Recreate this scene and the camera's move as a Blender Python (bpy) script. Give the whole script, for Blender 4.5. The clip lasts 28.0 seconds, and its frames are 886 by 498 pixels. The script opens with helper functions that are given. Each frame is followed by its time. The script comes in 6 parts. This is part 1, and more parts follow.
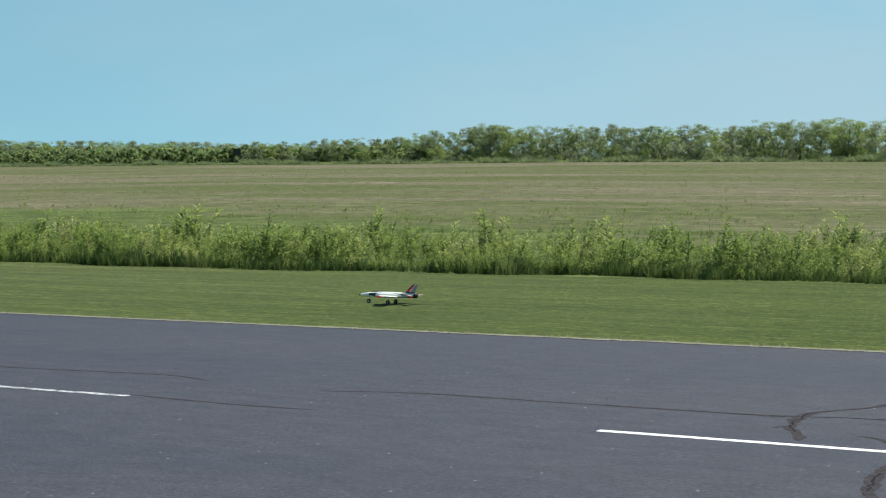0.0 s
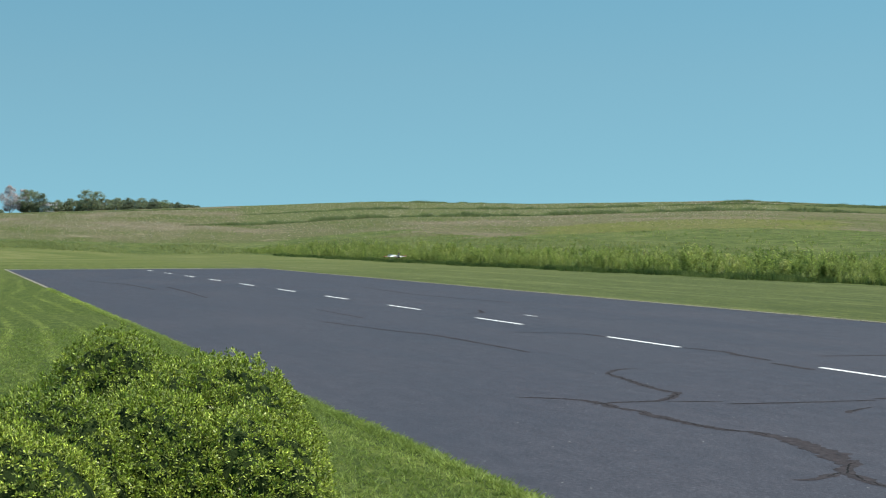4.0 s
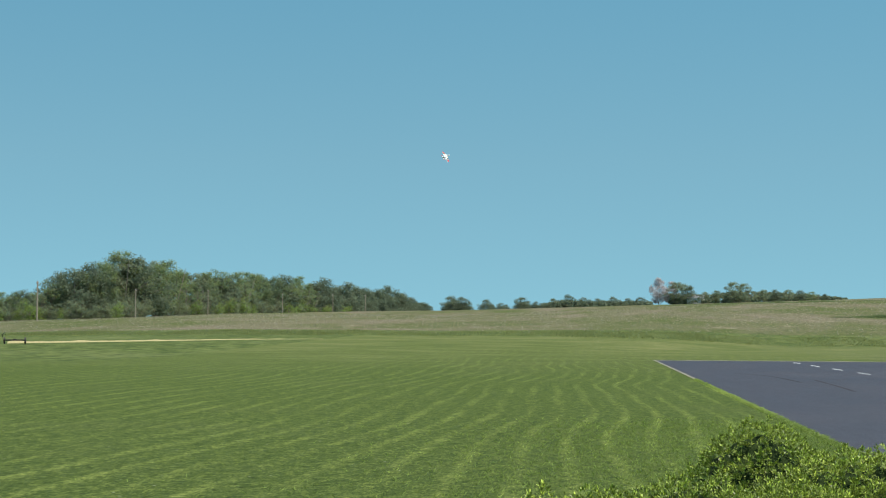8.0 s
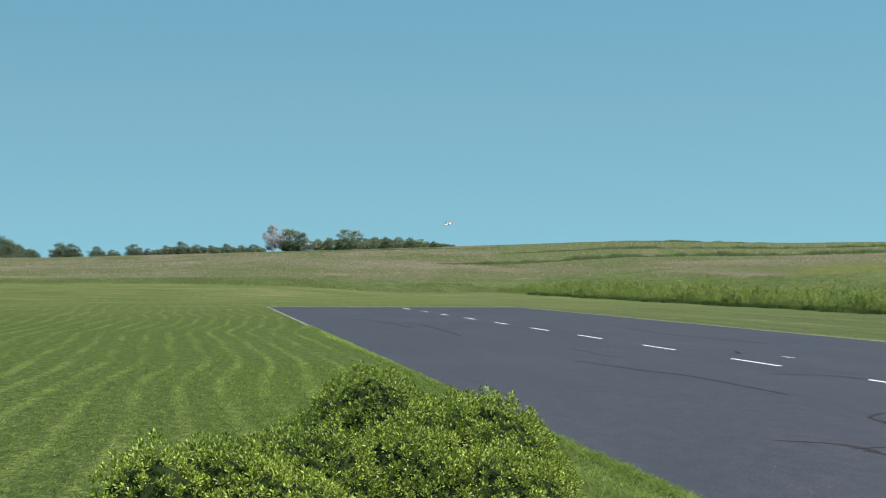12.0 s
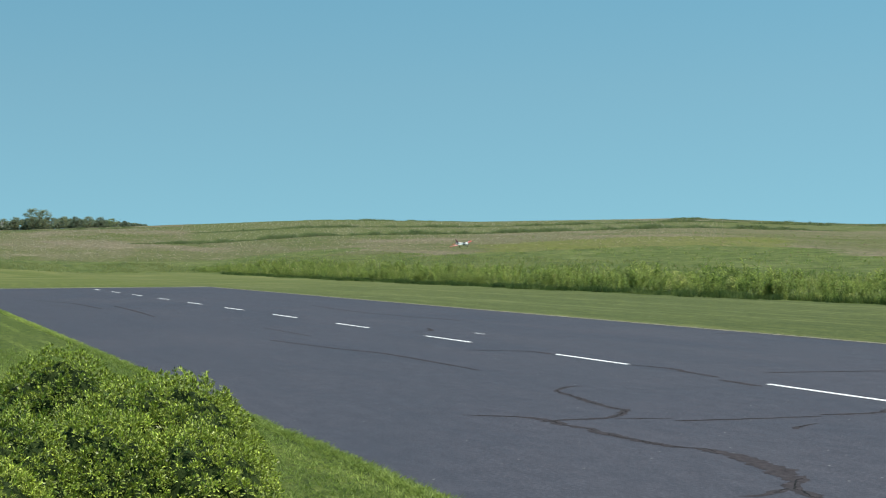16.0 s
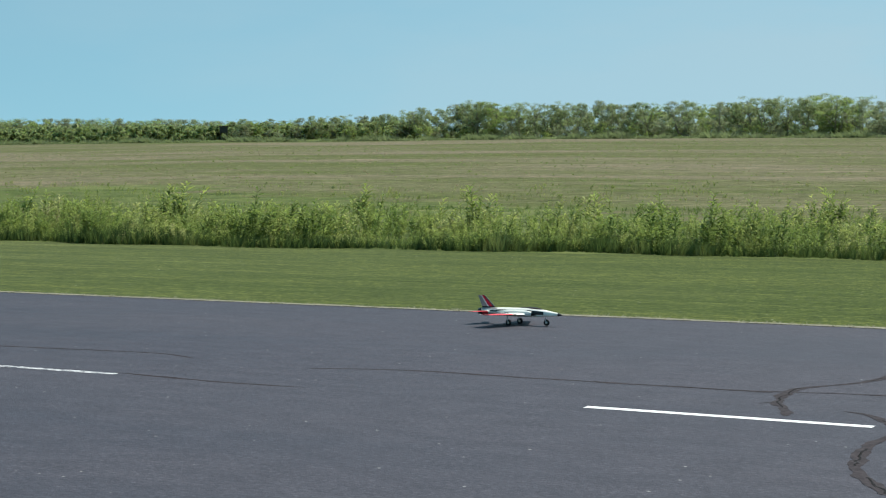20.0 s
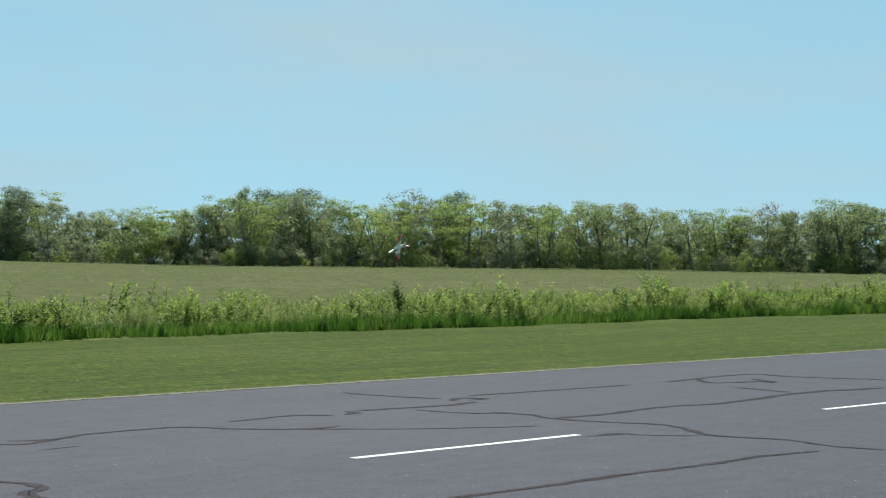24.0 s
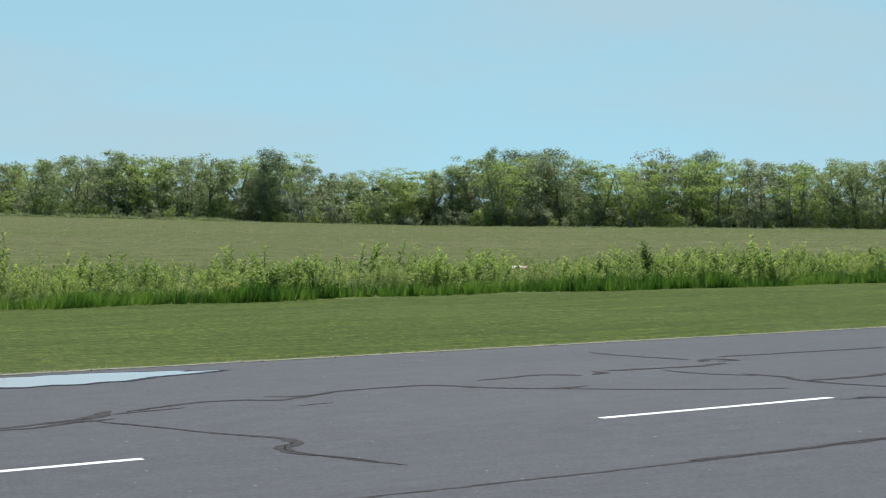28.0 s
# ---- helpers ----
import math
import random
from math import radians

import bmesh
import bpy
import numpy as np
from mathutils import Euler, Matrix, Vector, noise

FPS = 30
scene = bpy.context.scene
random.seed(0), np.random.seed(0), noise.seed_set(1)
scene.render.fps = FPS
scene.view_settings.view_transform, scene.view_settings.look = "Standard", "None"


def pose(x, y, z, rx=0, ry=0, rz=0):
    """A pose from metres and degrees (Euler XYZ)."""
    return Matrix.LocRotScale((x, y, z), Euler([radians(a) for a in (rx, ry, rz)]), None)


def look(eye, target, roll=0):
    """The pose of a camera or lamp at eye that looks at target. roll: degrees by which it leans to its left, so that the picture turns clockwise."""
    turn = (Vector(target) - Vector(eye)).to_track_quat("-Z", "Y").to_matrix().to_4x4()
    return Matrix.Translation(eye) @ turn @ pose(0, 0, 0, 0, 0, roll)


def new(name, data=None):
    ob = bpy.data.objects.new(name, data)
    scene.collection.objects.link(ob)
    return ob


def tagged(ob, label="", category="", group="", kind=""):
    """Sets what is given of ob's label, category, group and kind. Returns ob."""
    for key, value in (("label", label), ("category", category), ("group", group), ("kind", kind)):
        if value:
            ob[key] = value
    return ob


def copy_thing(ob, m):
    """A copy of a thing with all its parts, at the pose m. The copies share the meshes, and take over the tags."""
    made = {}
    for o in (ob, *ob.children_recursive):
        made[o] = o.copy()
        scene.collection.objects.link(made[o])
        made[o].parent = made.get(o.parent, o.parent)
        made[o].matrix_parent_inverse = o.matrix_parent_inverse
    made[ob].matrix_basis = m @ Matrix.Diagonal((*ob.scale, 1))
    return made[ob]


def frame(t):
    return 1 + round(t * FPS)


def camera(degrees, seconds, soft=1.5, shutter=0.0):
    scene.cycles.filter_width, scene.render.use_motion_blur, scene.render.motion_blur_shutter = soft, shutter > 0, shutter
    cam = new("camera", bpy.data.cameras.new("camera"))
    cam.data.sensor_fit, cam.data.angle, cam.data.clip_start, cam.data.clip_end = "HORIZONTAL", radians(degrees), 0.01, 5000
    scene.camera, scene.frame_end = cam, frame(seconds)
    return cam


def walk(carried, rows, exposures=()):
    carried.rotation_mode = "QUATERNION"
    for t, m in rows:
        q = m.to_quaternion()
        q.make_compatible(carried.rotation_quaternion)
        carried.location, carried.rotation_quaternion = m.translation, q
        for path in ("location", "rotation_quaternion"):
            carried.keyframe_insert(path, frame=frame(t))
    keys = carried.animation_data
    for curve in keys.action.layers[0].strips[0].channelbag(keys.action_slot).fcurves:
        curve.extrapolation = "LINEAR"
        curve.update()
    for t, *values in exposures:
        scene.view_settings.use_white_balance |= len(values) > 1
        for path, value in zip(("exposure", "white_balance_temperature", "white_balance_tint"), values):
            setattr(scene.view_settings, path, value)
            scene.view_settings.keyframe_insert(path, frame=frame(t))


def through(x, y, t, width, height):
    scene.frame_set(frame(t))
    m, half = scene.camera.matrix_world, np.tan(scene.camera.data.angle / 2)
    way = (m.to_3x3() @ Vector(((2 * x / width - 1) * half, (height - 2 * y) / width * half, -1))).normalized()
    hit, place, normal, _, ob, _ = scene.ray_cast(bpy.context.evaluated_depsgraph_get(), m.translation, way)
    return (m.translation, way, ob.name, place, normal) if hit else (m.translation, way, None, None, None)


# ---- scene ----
# The camera stands on the lawn beside a model-flying strip and pans after a model jet.
EYE = Vector((0.0, 0.0, 1.75))
cam = camera(29.47, 28.0, soft=1.15)
PAN = [  # seconds, turn to the left of +y, tilt up, lean; degrees
    (0, 29.53, -1.75, -0.05), (0.5, 39.38, -1.53, -0.02), (1, 47.39, -1.36, -0.08), (1.5, 53.72, -1.20, -0.06),
    (2, 58.84, -1.05, -0.14), (2.5, 63.11, -0.89, -0.13), (3, 66.75, -0.73, -0.14), (3.5, 70.06, -0.60, -0.13),
    (4.5, 76.4, 0.05, 0.12), (5.5, 82.82, 0.85, 0.35), (6, 86.15, 1.22, 0.30), (6.5, 89.44, 1.52, 0.29),
    (7, 92.34, 1.81, 0.30), (7.5, 94.40, 2.23, 0.28), (8, 94.97, 2.74, 0.34), (8.5, 94.18, 3.20, 0.33),
    (9, 92.60, 3.41, 0.26), (9.5, 90.60, 3.28, 0.25), (10, 88.38, 2.85, 0.26), (10.5, 86.14, 2.21, 0.24),
    (11, 84.23, 1.61, 0.22), (11.5, 82.81, 1.18, 0.22), (12.5, 81.3, 0.95, 0.1), (13.5, 80.45, 0.89, -0.01),
    (14, 79.51, 0.83, -0.12), (14.5, 78.07, 0.83, -0.13), (15, 76.24, 0.67, -0.13), (15.5, 73.99, 0.47, -0.16),
    (16, 71.50, 0.28, -0.17), (16.5, 69.12, 0.24, -0.19), (17, 66.93, 0.07, -0.19), (17.5, 64.82, -0.27, -0.21),
    (18, 62.15, -0.81, -0.23), (18.5, 57.74, -1.36, -0.2), (19, 51.02, -1.55, -0.1), (19.2, 47.68, -1.76, 0.0),
    (19.6, 39.83, -2.11, -0.08), (19.8, 34.97, -2.31, -0.1), (20, 29.11, -2.53, -0.2), (20.1, 25.63, -2.67, -0.3),
    (20.3, 17.67, -2.92, -0.3), (20.4, 13.13, -3.02, -0.3), (20.6, 3.15, -2.87, -0.35), (20.8, -7.24, -1.56, -0.1),
    (21, -17.10, 0.55, 0.3), (21.1, -21.65, 1.54, 0.4), (21.2, -26.11, 2.41, 0.24), (21.5, -37.90, 3.61, -0.4),
    (22.1, -50.0, 3.9, -0.1), (22.8, -53.6, 2.2, 0.0), (23.5, -50.01, 0.38, 0.1), (23.6, -48.76, 0.55, 0.15),
    (24, -44.20, 0.56, 0.13), (24.5, -38.62, -0.61, 0.0), (25, -36.67, -0.79, -0.02), (25.5, -36.04, -0.81, -0.02),
    (26, -35.81, -0.81, -0.03), (28, -35.80, -0.81, -0.02)]


def gaze(turn, tilt):
    a, b = radians(turn), radians(tilt)
    return EYE + Vector((-math.sin(a) * math.cos(b), math.cos(a) * math.cos(b), math.sin(b))) * 20


walk(cam, [(t, look(EYE, gaze(turn, tilt), lean)) for t, turn, tilt, lean in PAN],
     exposures=((0, 0.6), (28, 0.6)))

# ---- sky and sun ----
SUN_ELEVATION, SUN_TURN = radians(64), radians(37)
world = bpy.data.worlds.new("sky")
scene.world = world
world.use_nodes = True
wn, wl = world.node_tree.nodes, world.node_tree.links
sky = wn.new("ShaderNodeTexSky")
sky.sky_type, sky.sun_disc = "NISHITA", False
sky.sun_elevation, sky.sun_rotation = SUN_ELEVATION, SUN_TURN
sky.altitude, sky.air_density, sky.dust_density, sky.ozone_density = 200, 1.0, 0.1, 2.0
coords = wn.new("ShaderNodeTexCoord")
lift = wn.new("ShaderNodeVectorMath")
lift.operation, lift.inputs[1].default_value = "ADD", (0, 0, 0.26)
wl.new(coords.outputs["Generated"], lift.inputs[0])
unit = wn.new("ShaderNodeVectorMath")
unit.operation = "NORMALIZE"
wl.new(lift.outputs["Vector"], unit.inputs[0])
wl.new(unit.outputs["Vector"], sky.inputs["Vector"])
stretch = wn.new("ShaderNodeMapping")
stretch.inputs["Scale"].default_value = (1.3, 1.3, 5.0)
wl.new(coords.outputs["Generated"], stretch.inputs["Vector"])
wisps = wn.new("ShaderNodeTexNoise")
wisps.inputs["Scale"].default_value, wisps.inputs["Detail"].default_value, wisps.inputs["Roughness"].default_value = 2.2, 8, 0.55
wl.new(stretch.outputs["Vector"], wisps.inputs["Vector"])
thin = wn.new("ShaderNodeMapRange")
thin.inputs["From Min"].default_value, thin.inputs["From Max"].default_value = 0.42, 0.64
thin.inputs["To Min"].default_value, thin.inputs["To Max"].default_value = 0.4, 0.86
wl.new(wisps.outputs["Fac"], thin.inputs["Value"])
cloud = wn.new("ShaderNodeMix")
cloud.data_type = "RGBA"
cloud.inputs["B"].default_value = (3.02, 4.0, 4.48, 1)
side = wn.new("ShaderNodeVectorMath")
side.operation, side.inputs[1].default_value = "DOT_PRODUCT", (0.42, 0.9075, 0.0)
wl.new(coords.outputs["Generated"], side.inputs[0])
toward_sun = wn.new("ShaderNodeMapRange")
toward_sun.inputs["From Min"].default_value, toward_sun.inputs["From Max"].default_value = 0.15, 0.95
wl.new(side.outputs["Value"], toward_sun.inputs["Value"])
veil = wn.new("ShaderNodeMath")
veil.operation = "MULTIPLY"
wl.new(thin.outputs["Result"], veil.inputs[0])
wl.new(toward_sun.outputs["Result"], veil.inputs[1])
wl.new(veil.outputs["Value"], cloud.inputs["Factor"])
clear = wn.new("ShaderNodeMix")
clear.data_type, clear.blend_type = "RGBA", "MULTIPLY"
clear.inputs["Factor"].default_value = 1.0
up = wn.new("ShaderNodeSeparateXYZ")
wl.new(coords.outputs["Generated"], up.inputs["Vector"])
deeper = wn.new("ShaderNodeMapRange")
deeper.inputs["From Min"].default_value, deeper.inputs["From Max"].default_value = 0.1, 0.32
wl.new(up.outputs["Z"], deeper.inputs["Value"])
tint = wn.new("ShaderNodeMix")
tint.data_type = "RGBA"
tint.inputs["A"].default_value, tint.inputs["B"].default_value = (0.925, 1.21, 0.92, 1), (0.66, 1.23, 1.02, 1)
wl.new(deeper.outputs["Result"], tint.inputs["Factor"])
wl.new(tint.outputs["Result"], clear.inputs["B"])
wl.new(sky.outputs["Color"], clear.inputs["A"])
wl.new(clear.outputs["Result"], cloud.inputs["A"])
background = wn["Background"]
wl.new(cloud.outputs["Result"], background.inputs["Color"])
background.inputs["Strength"].default_value = 0.101
sun = new("sun", bpy.data.lights.new("sun", "SUN"))
sun.data.energy, sun.data.angle, sun.data.color = 4.2, radians(0.53), (1.0, 0.95, 0.86)
sun.matrix_world = look((30, 40, 102.5), (0, 0, 0))


# ---- materials ----
# base colours
GRASS = ((0.025, 0.0405, 0.0075), (0.054, 0.078, 0.015), (0.1, 0.127, 0.033))
FIELD = ((0.09, 0.071, 0.053), (0.18, 0.147, 0.109), (0.305, 0.257, 0.198), (0.046, 0.058, 0.019), (0.088, 0.104, 0.035), (0.145, 0.157, 0.062))
ASPH = ((0.0218, 0.0212, 0.028), (0.046, 0.0447, 0.0573), (0.113, 0.11, 0.129))
TREE_MID = ((0.205, 0.264, 0.12), (0.312, 0.375, 0.18))
TREE_LIGHT = ((0.23, 0.315, 0.088), (0.34, 0.43, 0.135))
TREE_DARK = ((0.125, 0.175, 0.095), (0.22, 0.275, 0.145))
TREE_GREY = ((0.215, 0.258, 0.15), (0.322, 0.36, 0.22))
WEEDC = ((0.10, 0.165, 0.032), (0.28, 0.335, 0.085))
WGRASS = ((0.09, 0.16, 0.03), (0.175, 0.255, 0.06))
SHRUBC = ((0.17, 0.225, 0.06), (0.3, 0.355, 0.115))
BOXC = ((0.155, 0.225, 0.028), (0.38, 0.455, 0.075))
WEED_H = [0.85, 1.1, 1.15, 1.05, 0.92, 0.9, 0.98, 1.05]
# far leaves, greyed: the haze of distance is mixed into the colour
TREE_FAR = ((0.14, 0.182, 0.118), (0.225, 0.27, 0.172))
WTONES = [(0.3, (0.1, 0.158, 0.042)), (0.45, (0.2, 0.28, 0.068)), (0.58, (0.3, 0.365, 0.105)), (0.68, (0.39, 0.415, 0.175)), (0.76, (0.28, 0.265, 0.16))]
# tones of the eastern weed copy, matched to the light there
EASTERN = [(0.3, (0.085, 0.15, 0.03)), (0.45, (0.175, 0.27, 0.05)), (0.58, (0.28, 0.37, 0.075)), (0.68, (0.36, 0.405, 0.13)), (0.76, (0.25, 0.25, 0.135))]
VIVID = ((0.045, 0.115, 0.015), (0.1, 0.205, 0.028), (0.2, 0.315, 0.052))
BGRASS = ((0.05, 0.09, 0.028), (0.105, 0.16, 0.045), (0.2, 0.255, 0.085))

def blank(name, rough=0.8, gloss=0.3):
    m = bpy.data.materials.new(name)
    m.use_nodes = True
    n, l = m.node_tree.nodes, m.node_tree.links
    b = n["Principled BSDF"]
    b.inputs["Roughness"].default_value = rough
    b.inputs["Specular IOR Level"].default_value = gloss
    return m, n, l, b


def place_of(n, l, scale=(1, 1, 1), turn=0):
    g = n.new("ShaderNodeNewGeometry")
    q = n.new("ShaderNodeMapping")
    q.inputs["Scale"].default_value, q.inputs["Rotation"].default_value = scale, (0, 0, turn)
    l.new(g.outputs["Position"], q.inputs["Vector"])
    return q.outputs["Vector"]


def grain(n, l, where, scale, detail=4, rough=0.55, distort=0.0):
    q = n.new("ShaderNodeTexNoise")
    for key, value in (("Scale", scale), ("Detail", detail), ("Roughness", rough), ("Distortion", distort)):
        q.inputs[key].default_value = value
    l.new(where, q.inputs["Vector"])
    return q.outputs["Fac"]


def ramp(n, l, fac, stops):
    q = n.new("ShaderNodeValToRGB")
    e = q.color_ramp.elements
    while len(e) < len(stops):
        e.new(0.5)
    for k, (at, colour) in enumerate(stops):
        e[k].position, e[k].color = at, (*colour, 1)
    l.new(fac, q.inputs["Fac"])
    return q.outputs["Color"]


def span(n, l, fac, low, high, to_low=0.0, to_high=1.0):
    q = n.new("ShaderNodeMapRange")
    for key, value in (("From Min", low), ("From Max", high), ("To Min", to_low), ("To Max", to_high)):
        q.inputs[key].default_value = value
    l.new(fac, q.inputs["Value"])
    return q.outputs["Result"]


def blend(n, l, fac, a, b, how="MIX"):
    q = n.new("ShaderNodeMix")
    q.data_type, q.blend_type = "RGBA", how
    for key, value in (("Factor", fac), ("A", a), ("B", b)):
        if isinstance(value, tuple):
            q.inputs[key].default_value = (*value, 1)
        elif isinstance(value, float):
            q.inputs[key].default_value = value
        else:
            l.new(value, q.inputs[key])
    return q.outputs["Result"]


def relief(n, l, b, height, strength, distance):
    q = n.new("ShaderNodeBump")
    q.inputs["Strength"].default_value, q.inputs["Distance"].default_value = strength, distance
    l.new(height, q.inputs["Height"])
    l.new(q.outputs["Normal"], b.inputs["Normal"])


def paint(name, colour, rough=0.5, gloss=0.5, metal=0.0, wear=0.12, foam=0.0):
    m, n, l, b = blank(name, rough, gloss)
    own = n.new("ShaderNodeTexCoord").outputs["Object"]
    fac = grain(n, l, own, 9, 6)
    dark = tuple(c * (1 - wear) for c in colour)
    c = ramp(n, l, fac, [(0.35, dark), (0.65, colour)])
    l.new(c, b.inputs["Base Color"])
    b.inputs["Metallic"].default_value = metal
    if foam:
        t = n.new("ShaderNodeBsdfTranslucent")
        l.new(c, t.inputs["Color"])
        x = n.new("ShaderNodeMixShader")
        x.inputs["Fac"].default_value = foam
        l.new(b.outputs["BSDF"], x.inputs[1])
        l.new(t.outputs["BSDF"], x.inputs[2])
        l.new(x.outputs["Shader"], n["Material Output"].inputs["Surface"])
    return m


def mowing(n, l, c):
    """Lines of dry clippings between the mower's passes, 0.9 m apart, a little crooked and broken."""
    lines = n.new("ShaderNodeTexWave")
    lines.bands_direction = "Y"
    for key, value in (("Scale", 0.4), ("Distortion", 1.8), ("Detail", 3), ("Detail Scale", 0.3), ("Detail Roughness", 0.6)):
        lines.inputs[key].default_value = value
    # the driver's line wanders by a metre or two over the lawn
    wander = n.new("ShaderNodeCombineXYZ")
    l.new(span(n, l, grain(n, l, place_of(n, l, (0.022, 0.05, 1)), 1.0, 2, 0.5), 0.2, 0.8, -2.0, 2.0), wander.inputs["Y"])
    bent = n.new("ShaderNodeVectorMath")
    bent.operation = "ADD"
    l.new(place_of(n, l, (0.2, 1, 1), radians(1.5)), bent.inputs[0])
    l.new(wander.outputs["Vector"], bent.inputs[1])
    l.new(bent.outputs["Vector"], lines.inputs["Vector"])
    broken = grain(n, l, place_of(n, l, (0.14, 0.4, 1)), 1.0, 5, 0.7)
    light = blend(n, l, span(n, l, broken, 0.4, 0.62), (1.04, 1.03, 1.04), (1.7, 1.56, 1.7))
    stripe = blend(n, l, ramp(n, l, lines.outputs["Fac"], [(0.66, (0, 0, 0)), (0.99, (1, 1, 1))]), (0.97, 0.98, 0.97), light)
    return blend(n, l, 1.0, c, stripe, "MULTIPLY")


def leafy(name, dark, light, through=0.62, patch=0.6, rough=0.55, gloss=0.25, dry=None, tones=None, low=0.62, mown=False, gaps=0.0):
    """Leaves: each leaf and each patch has its own shade, and light passes through."""
    m, n, l, b = blank(name, rough, gloss)
    g = n.new("ShaderNodeNewGeometry")
    o = n.new("ShaderNodeObjectInfo")
    s = n.new("ShaderNodeMath")
    s.operation = "MULTIPLY_ADD"
    l.new(o.outputs["Random"], s.inputs[0])
    s.inputs[1].default_value = 0.5
    patches = grain(n, l, place_of(n, l), patch, 3)
    l.new(span(n, l, patches, 0.3, 0.7, 0.0, 0.5), s.inputs[2])
    c1 = ramp(n, l, s.outputs[0], [(0.0, dark), (1.0, light)])
    if tones:
        c1 = ramp(n, l, grain(n, l, place_of(n, l, (1, 1, 0.6)), patch, 3, 0.6), tones)
    each = ramp(n, l, g.outputs["Random Per Island"], [(0.0, (low, low, low)), (0.7, (1.0, 1.0, 1.0)), (1.0, dry or (1.18, 1.15, 1.06))])
    c = blend(n, l, 1.0, c1, each, "MULTIPLY")
    if mown:
        c = mowing(n, l, c)
    l.new(c, b.inputs["Base Color"])
    t = n.new("ShaderNodeBsdfTranslucent")
    l.new(c, t.inputs["Color"])
    x = n.new("ShaderNodeMixShader")
    x.inputs["Fac"].default_value = through
    l.new(b.outputs["BSDF"], x.inputs[1])
    l.new(t.outputs["BSDF"], x.inputs[2])
    if gaps:
        # a spray of leaflets, with light between them
        clear_, y = n.new("ShaderNodeBsdfTransparent"), n.new("ShaderNodeMixShader")
        y.inputs["Fac"].default_value = gaps
        l.new(x.outputs["Shader"], y.inputs[1])
        l.new(clear_.outputs["BSDF"], y.inputs[2])
        x = y
    l.new(x.outputs["Shader"], n["Material Output"].inputs["Surface"])
    return m


def lawn_material():
    m, n, l, b = blank("mown_grass", 0.92, 0.1)
    w = place_of(n, l)
    fine = grain(n, l, w, 9, 8, 0.85)
    patch = grain(n, l, w, 0.16, 4)
    at = n.new("ShaderNodeSeparateXYZ")
    l.new(w, at.inputs["Vector"])
    tufty = blend(n, l, span(n, l, at.outputs["Y"], 10, 12), grain(n, l, place_of(n, l, (5.5, 34, 1)), 1.0, 4, 0.85), grain(n, l, place_of(n, l, (34, 6, 1)), 1.0, 4, 0.85))
    clumps = grain(n, l, place_of(n, l, (2.4, 4.5, 1)), 1.0, 4, 0.7)
    c = ramp(n, l, fine, [(0.4, GRASS[0]), (0.5, GRASS[1]), (0.6, GRASS[2])])
    c = blend(n, l, 1.0, c, ramp(n, l, tufty, [(0.36, (0.4, 0.48, 0.4)), (0.5, (1, 1, 1)), (0.64, (1.75, 1.58, 1.65))]), "MULTIPLY")
    c = blend(n, l, 1.0, c, ramp(n, l, clumps, [(0.36, (0.66, 0.72, 0.66)), (0.5, (1, 1, 1)), (0.64, (1.4, 1.32, 1.36))]), "MULTIPLY")
    turf = c
    c = mowing(n, l, c)
    streaks = grain(n, l, place_of(n, l, (0.35, 3.2, 1)), 1.0, 5, 0.7)
    bands = grain(n, l, place_of(n, l, (0.05, 0.8, 1)), 1.0, 3, 0.6)
    # verge tint by x: darkened eastwards as turf seen against the sun
    verge = blend(n, l, span(n, l, at.outputs["X"], 0, -40, 0.45, 1.0), blend(n, l, 1.0, turf, blend(n, l, span(n, l, at.outputs["X"], 15, -30), (0.84, 0.87, 0.6), (0.95, 0.88, 1.1)), "MULTIPLY"), ramp(n, l, streaks, [(0.36, (0.52, 0.58, 0.52)), (0.5, (0.9, 0.92, 0.9)), (0.64, (1.42, 1.34, 1.4))]), "MULTIPLY")
    verge = blend(n, l, 1.0, verge, ramp(n, l, bands, [(0.36, (0.84, 0.88, 0.82)), (0.5, (1, 1, 1)), (0.66, (1.18, 1.12, 1.14))]), "MULTIPLY")
    verge = blend(n, l, span(n, l, at.outputs["X"], 10, -45, 0.0, 0.34), verge, (0.1, 0.12, 0.05))
    swath = grain(n, l, place_of(n, l, (0.012, 1.15, 1), radians(1.2)), 1.0, 2, 0.55)
    torn = grain(n, l, place_of(n, l, (0.16, 1.2, 1)), 1.0, 4, 0.7)
    lines = blend(n, l, span(n, l, torn, 0.36, 0.56), (0, 0, 0), ramp(n, l, swath, [(0.545, (0, 0, 0)), (0.6, (1, 1, 1))]))
    verge = blend(n, l, lines, verge, blend(n, l, 1.0, verge, blend(n, l, span(n, l, at.outputs["X"], -5, -45), (1.06, 1.05, 1.06), (1.6, 1.45, 1.65)), "MULTIPLY"))
    c = blend(n, l, span(n, l, at.outputs["Y"], 17, 19), c, verge)
    # paler, drier turf at the strip's west end, cut across
    across = grain(n, l, place_of(n, l, (0.22, 0.1, 1)), 1.0, 7, 0.78)
    dry = ramp(n, l, across, [(0.38, (0.066, 0.088, 0.022)), (0.5, (0.105, 0.12, 0.036)), (0.62, (0.185, 0.18, 0.075))])
    c = blend(n, l, span(n, l, at.outputs["X"], -62, -150, 0.0, 0.75), c, dry)
    c = blend(n, l, span(n, l, patch, 0.52, 0.75, 0.0, 0.3), c, (0.085, 0.1, 0.034))
    clover = n.new("ShaderNodeTexVoronoi")
    clover.inputs["Scale"].default_value = 2.4
    l.new(w, clover.inputs["Vector"])
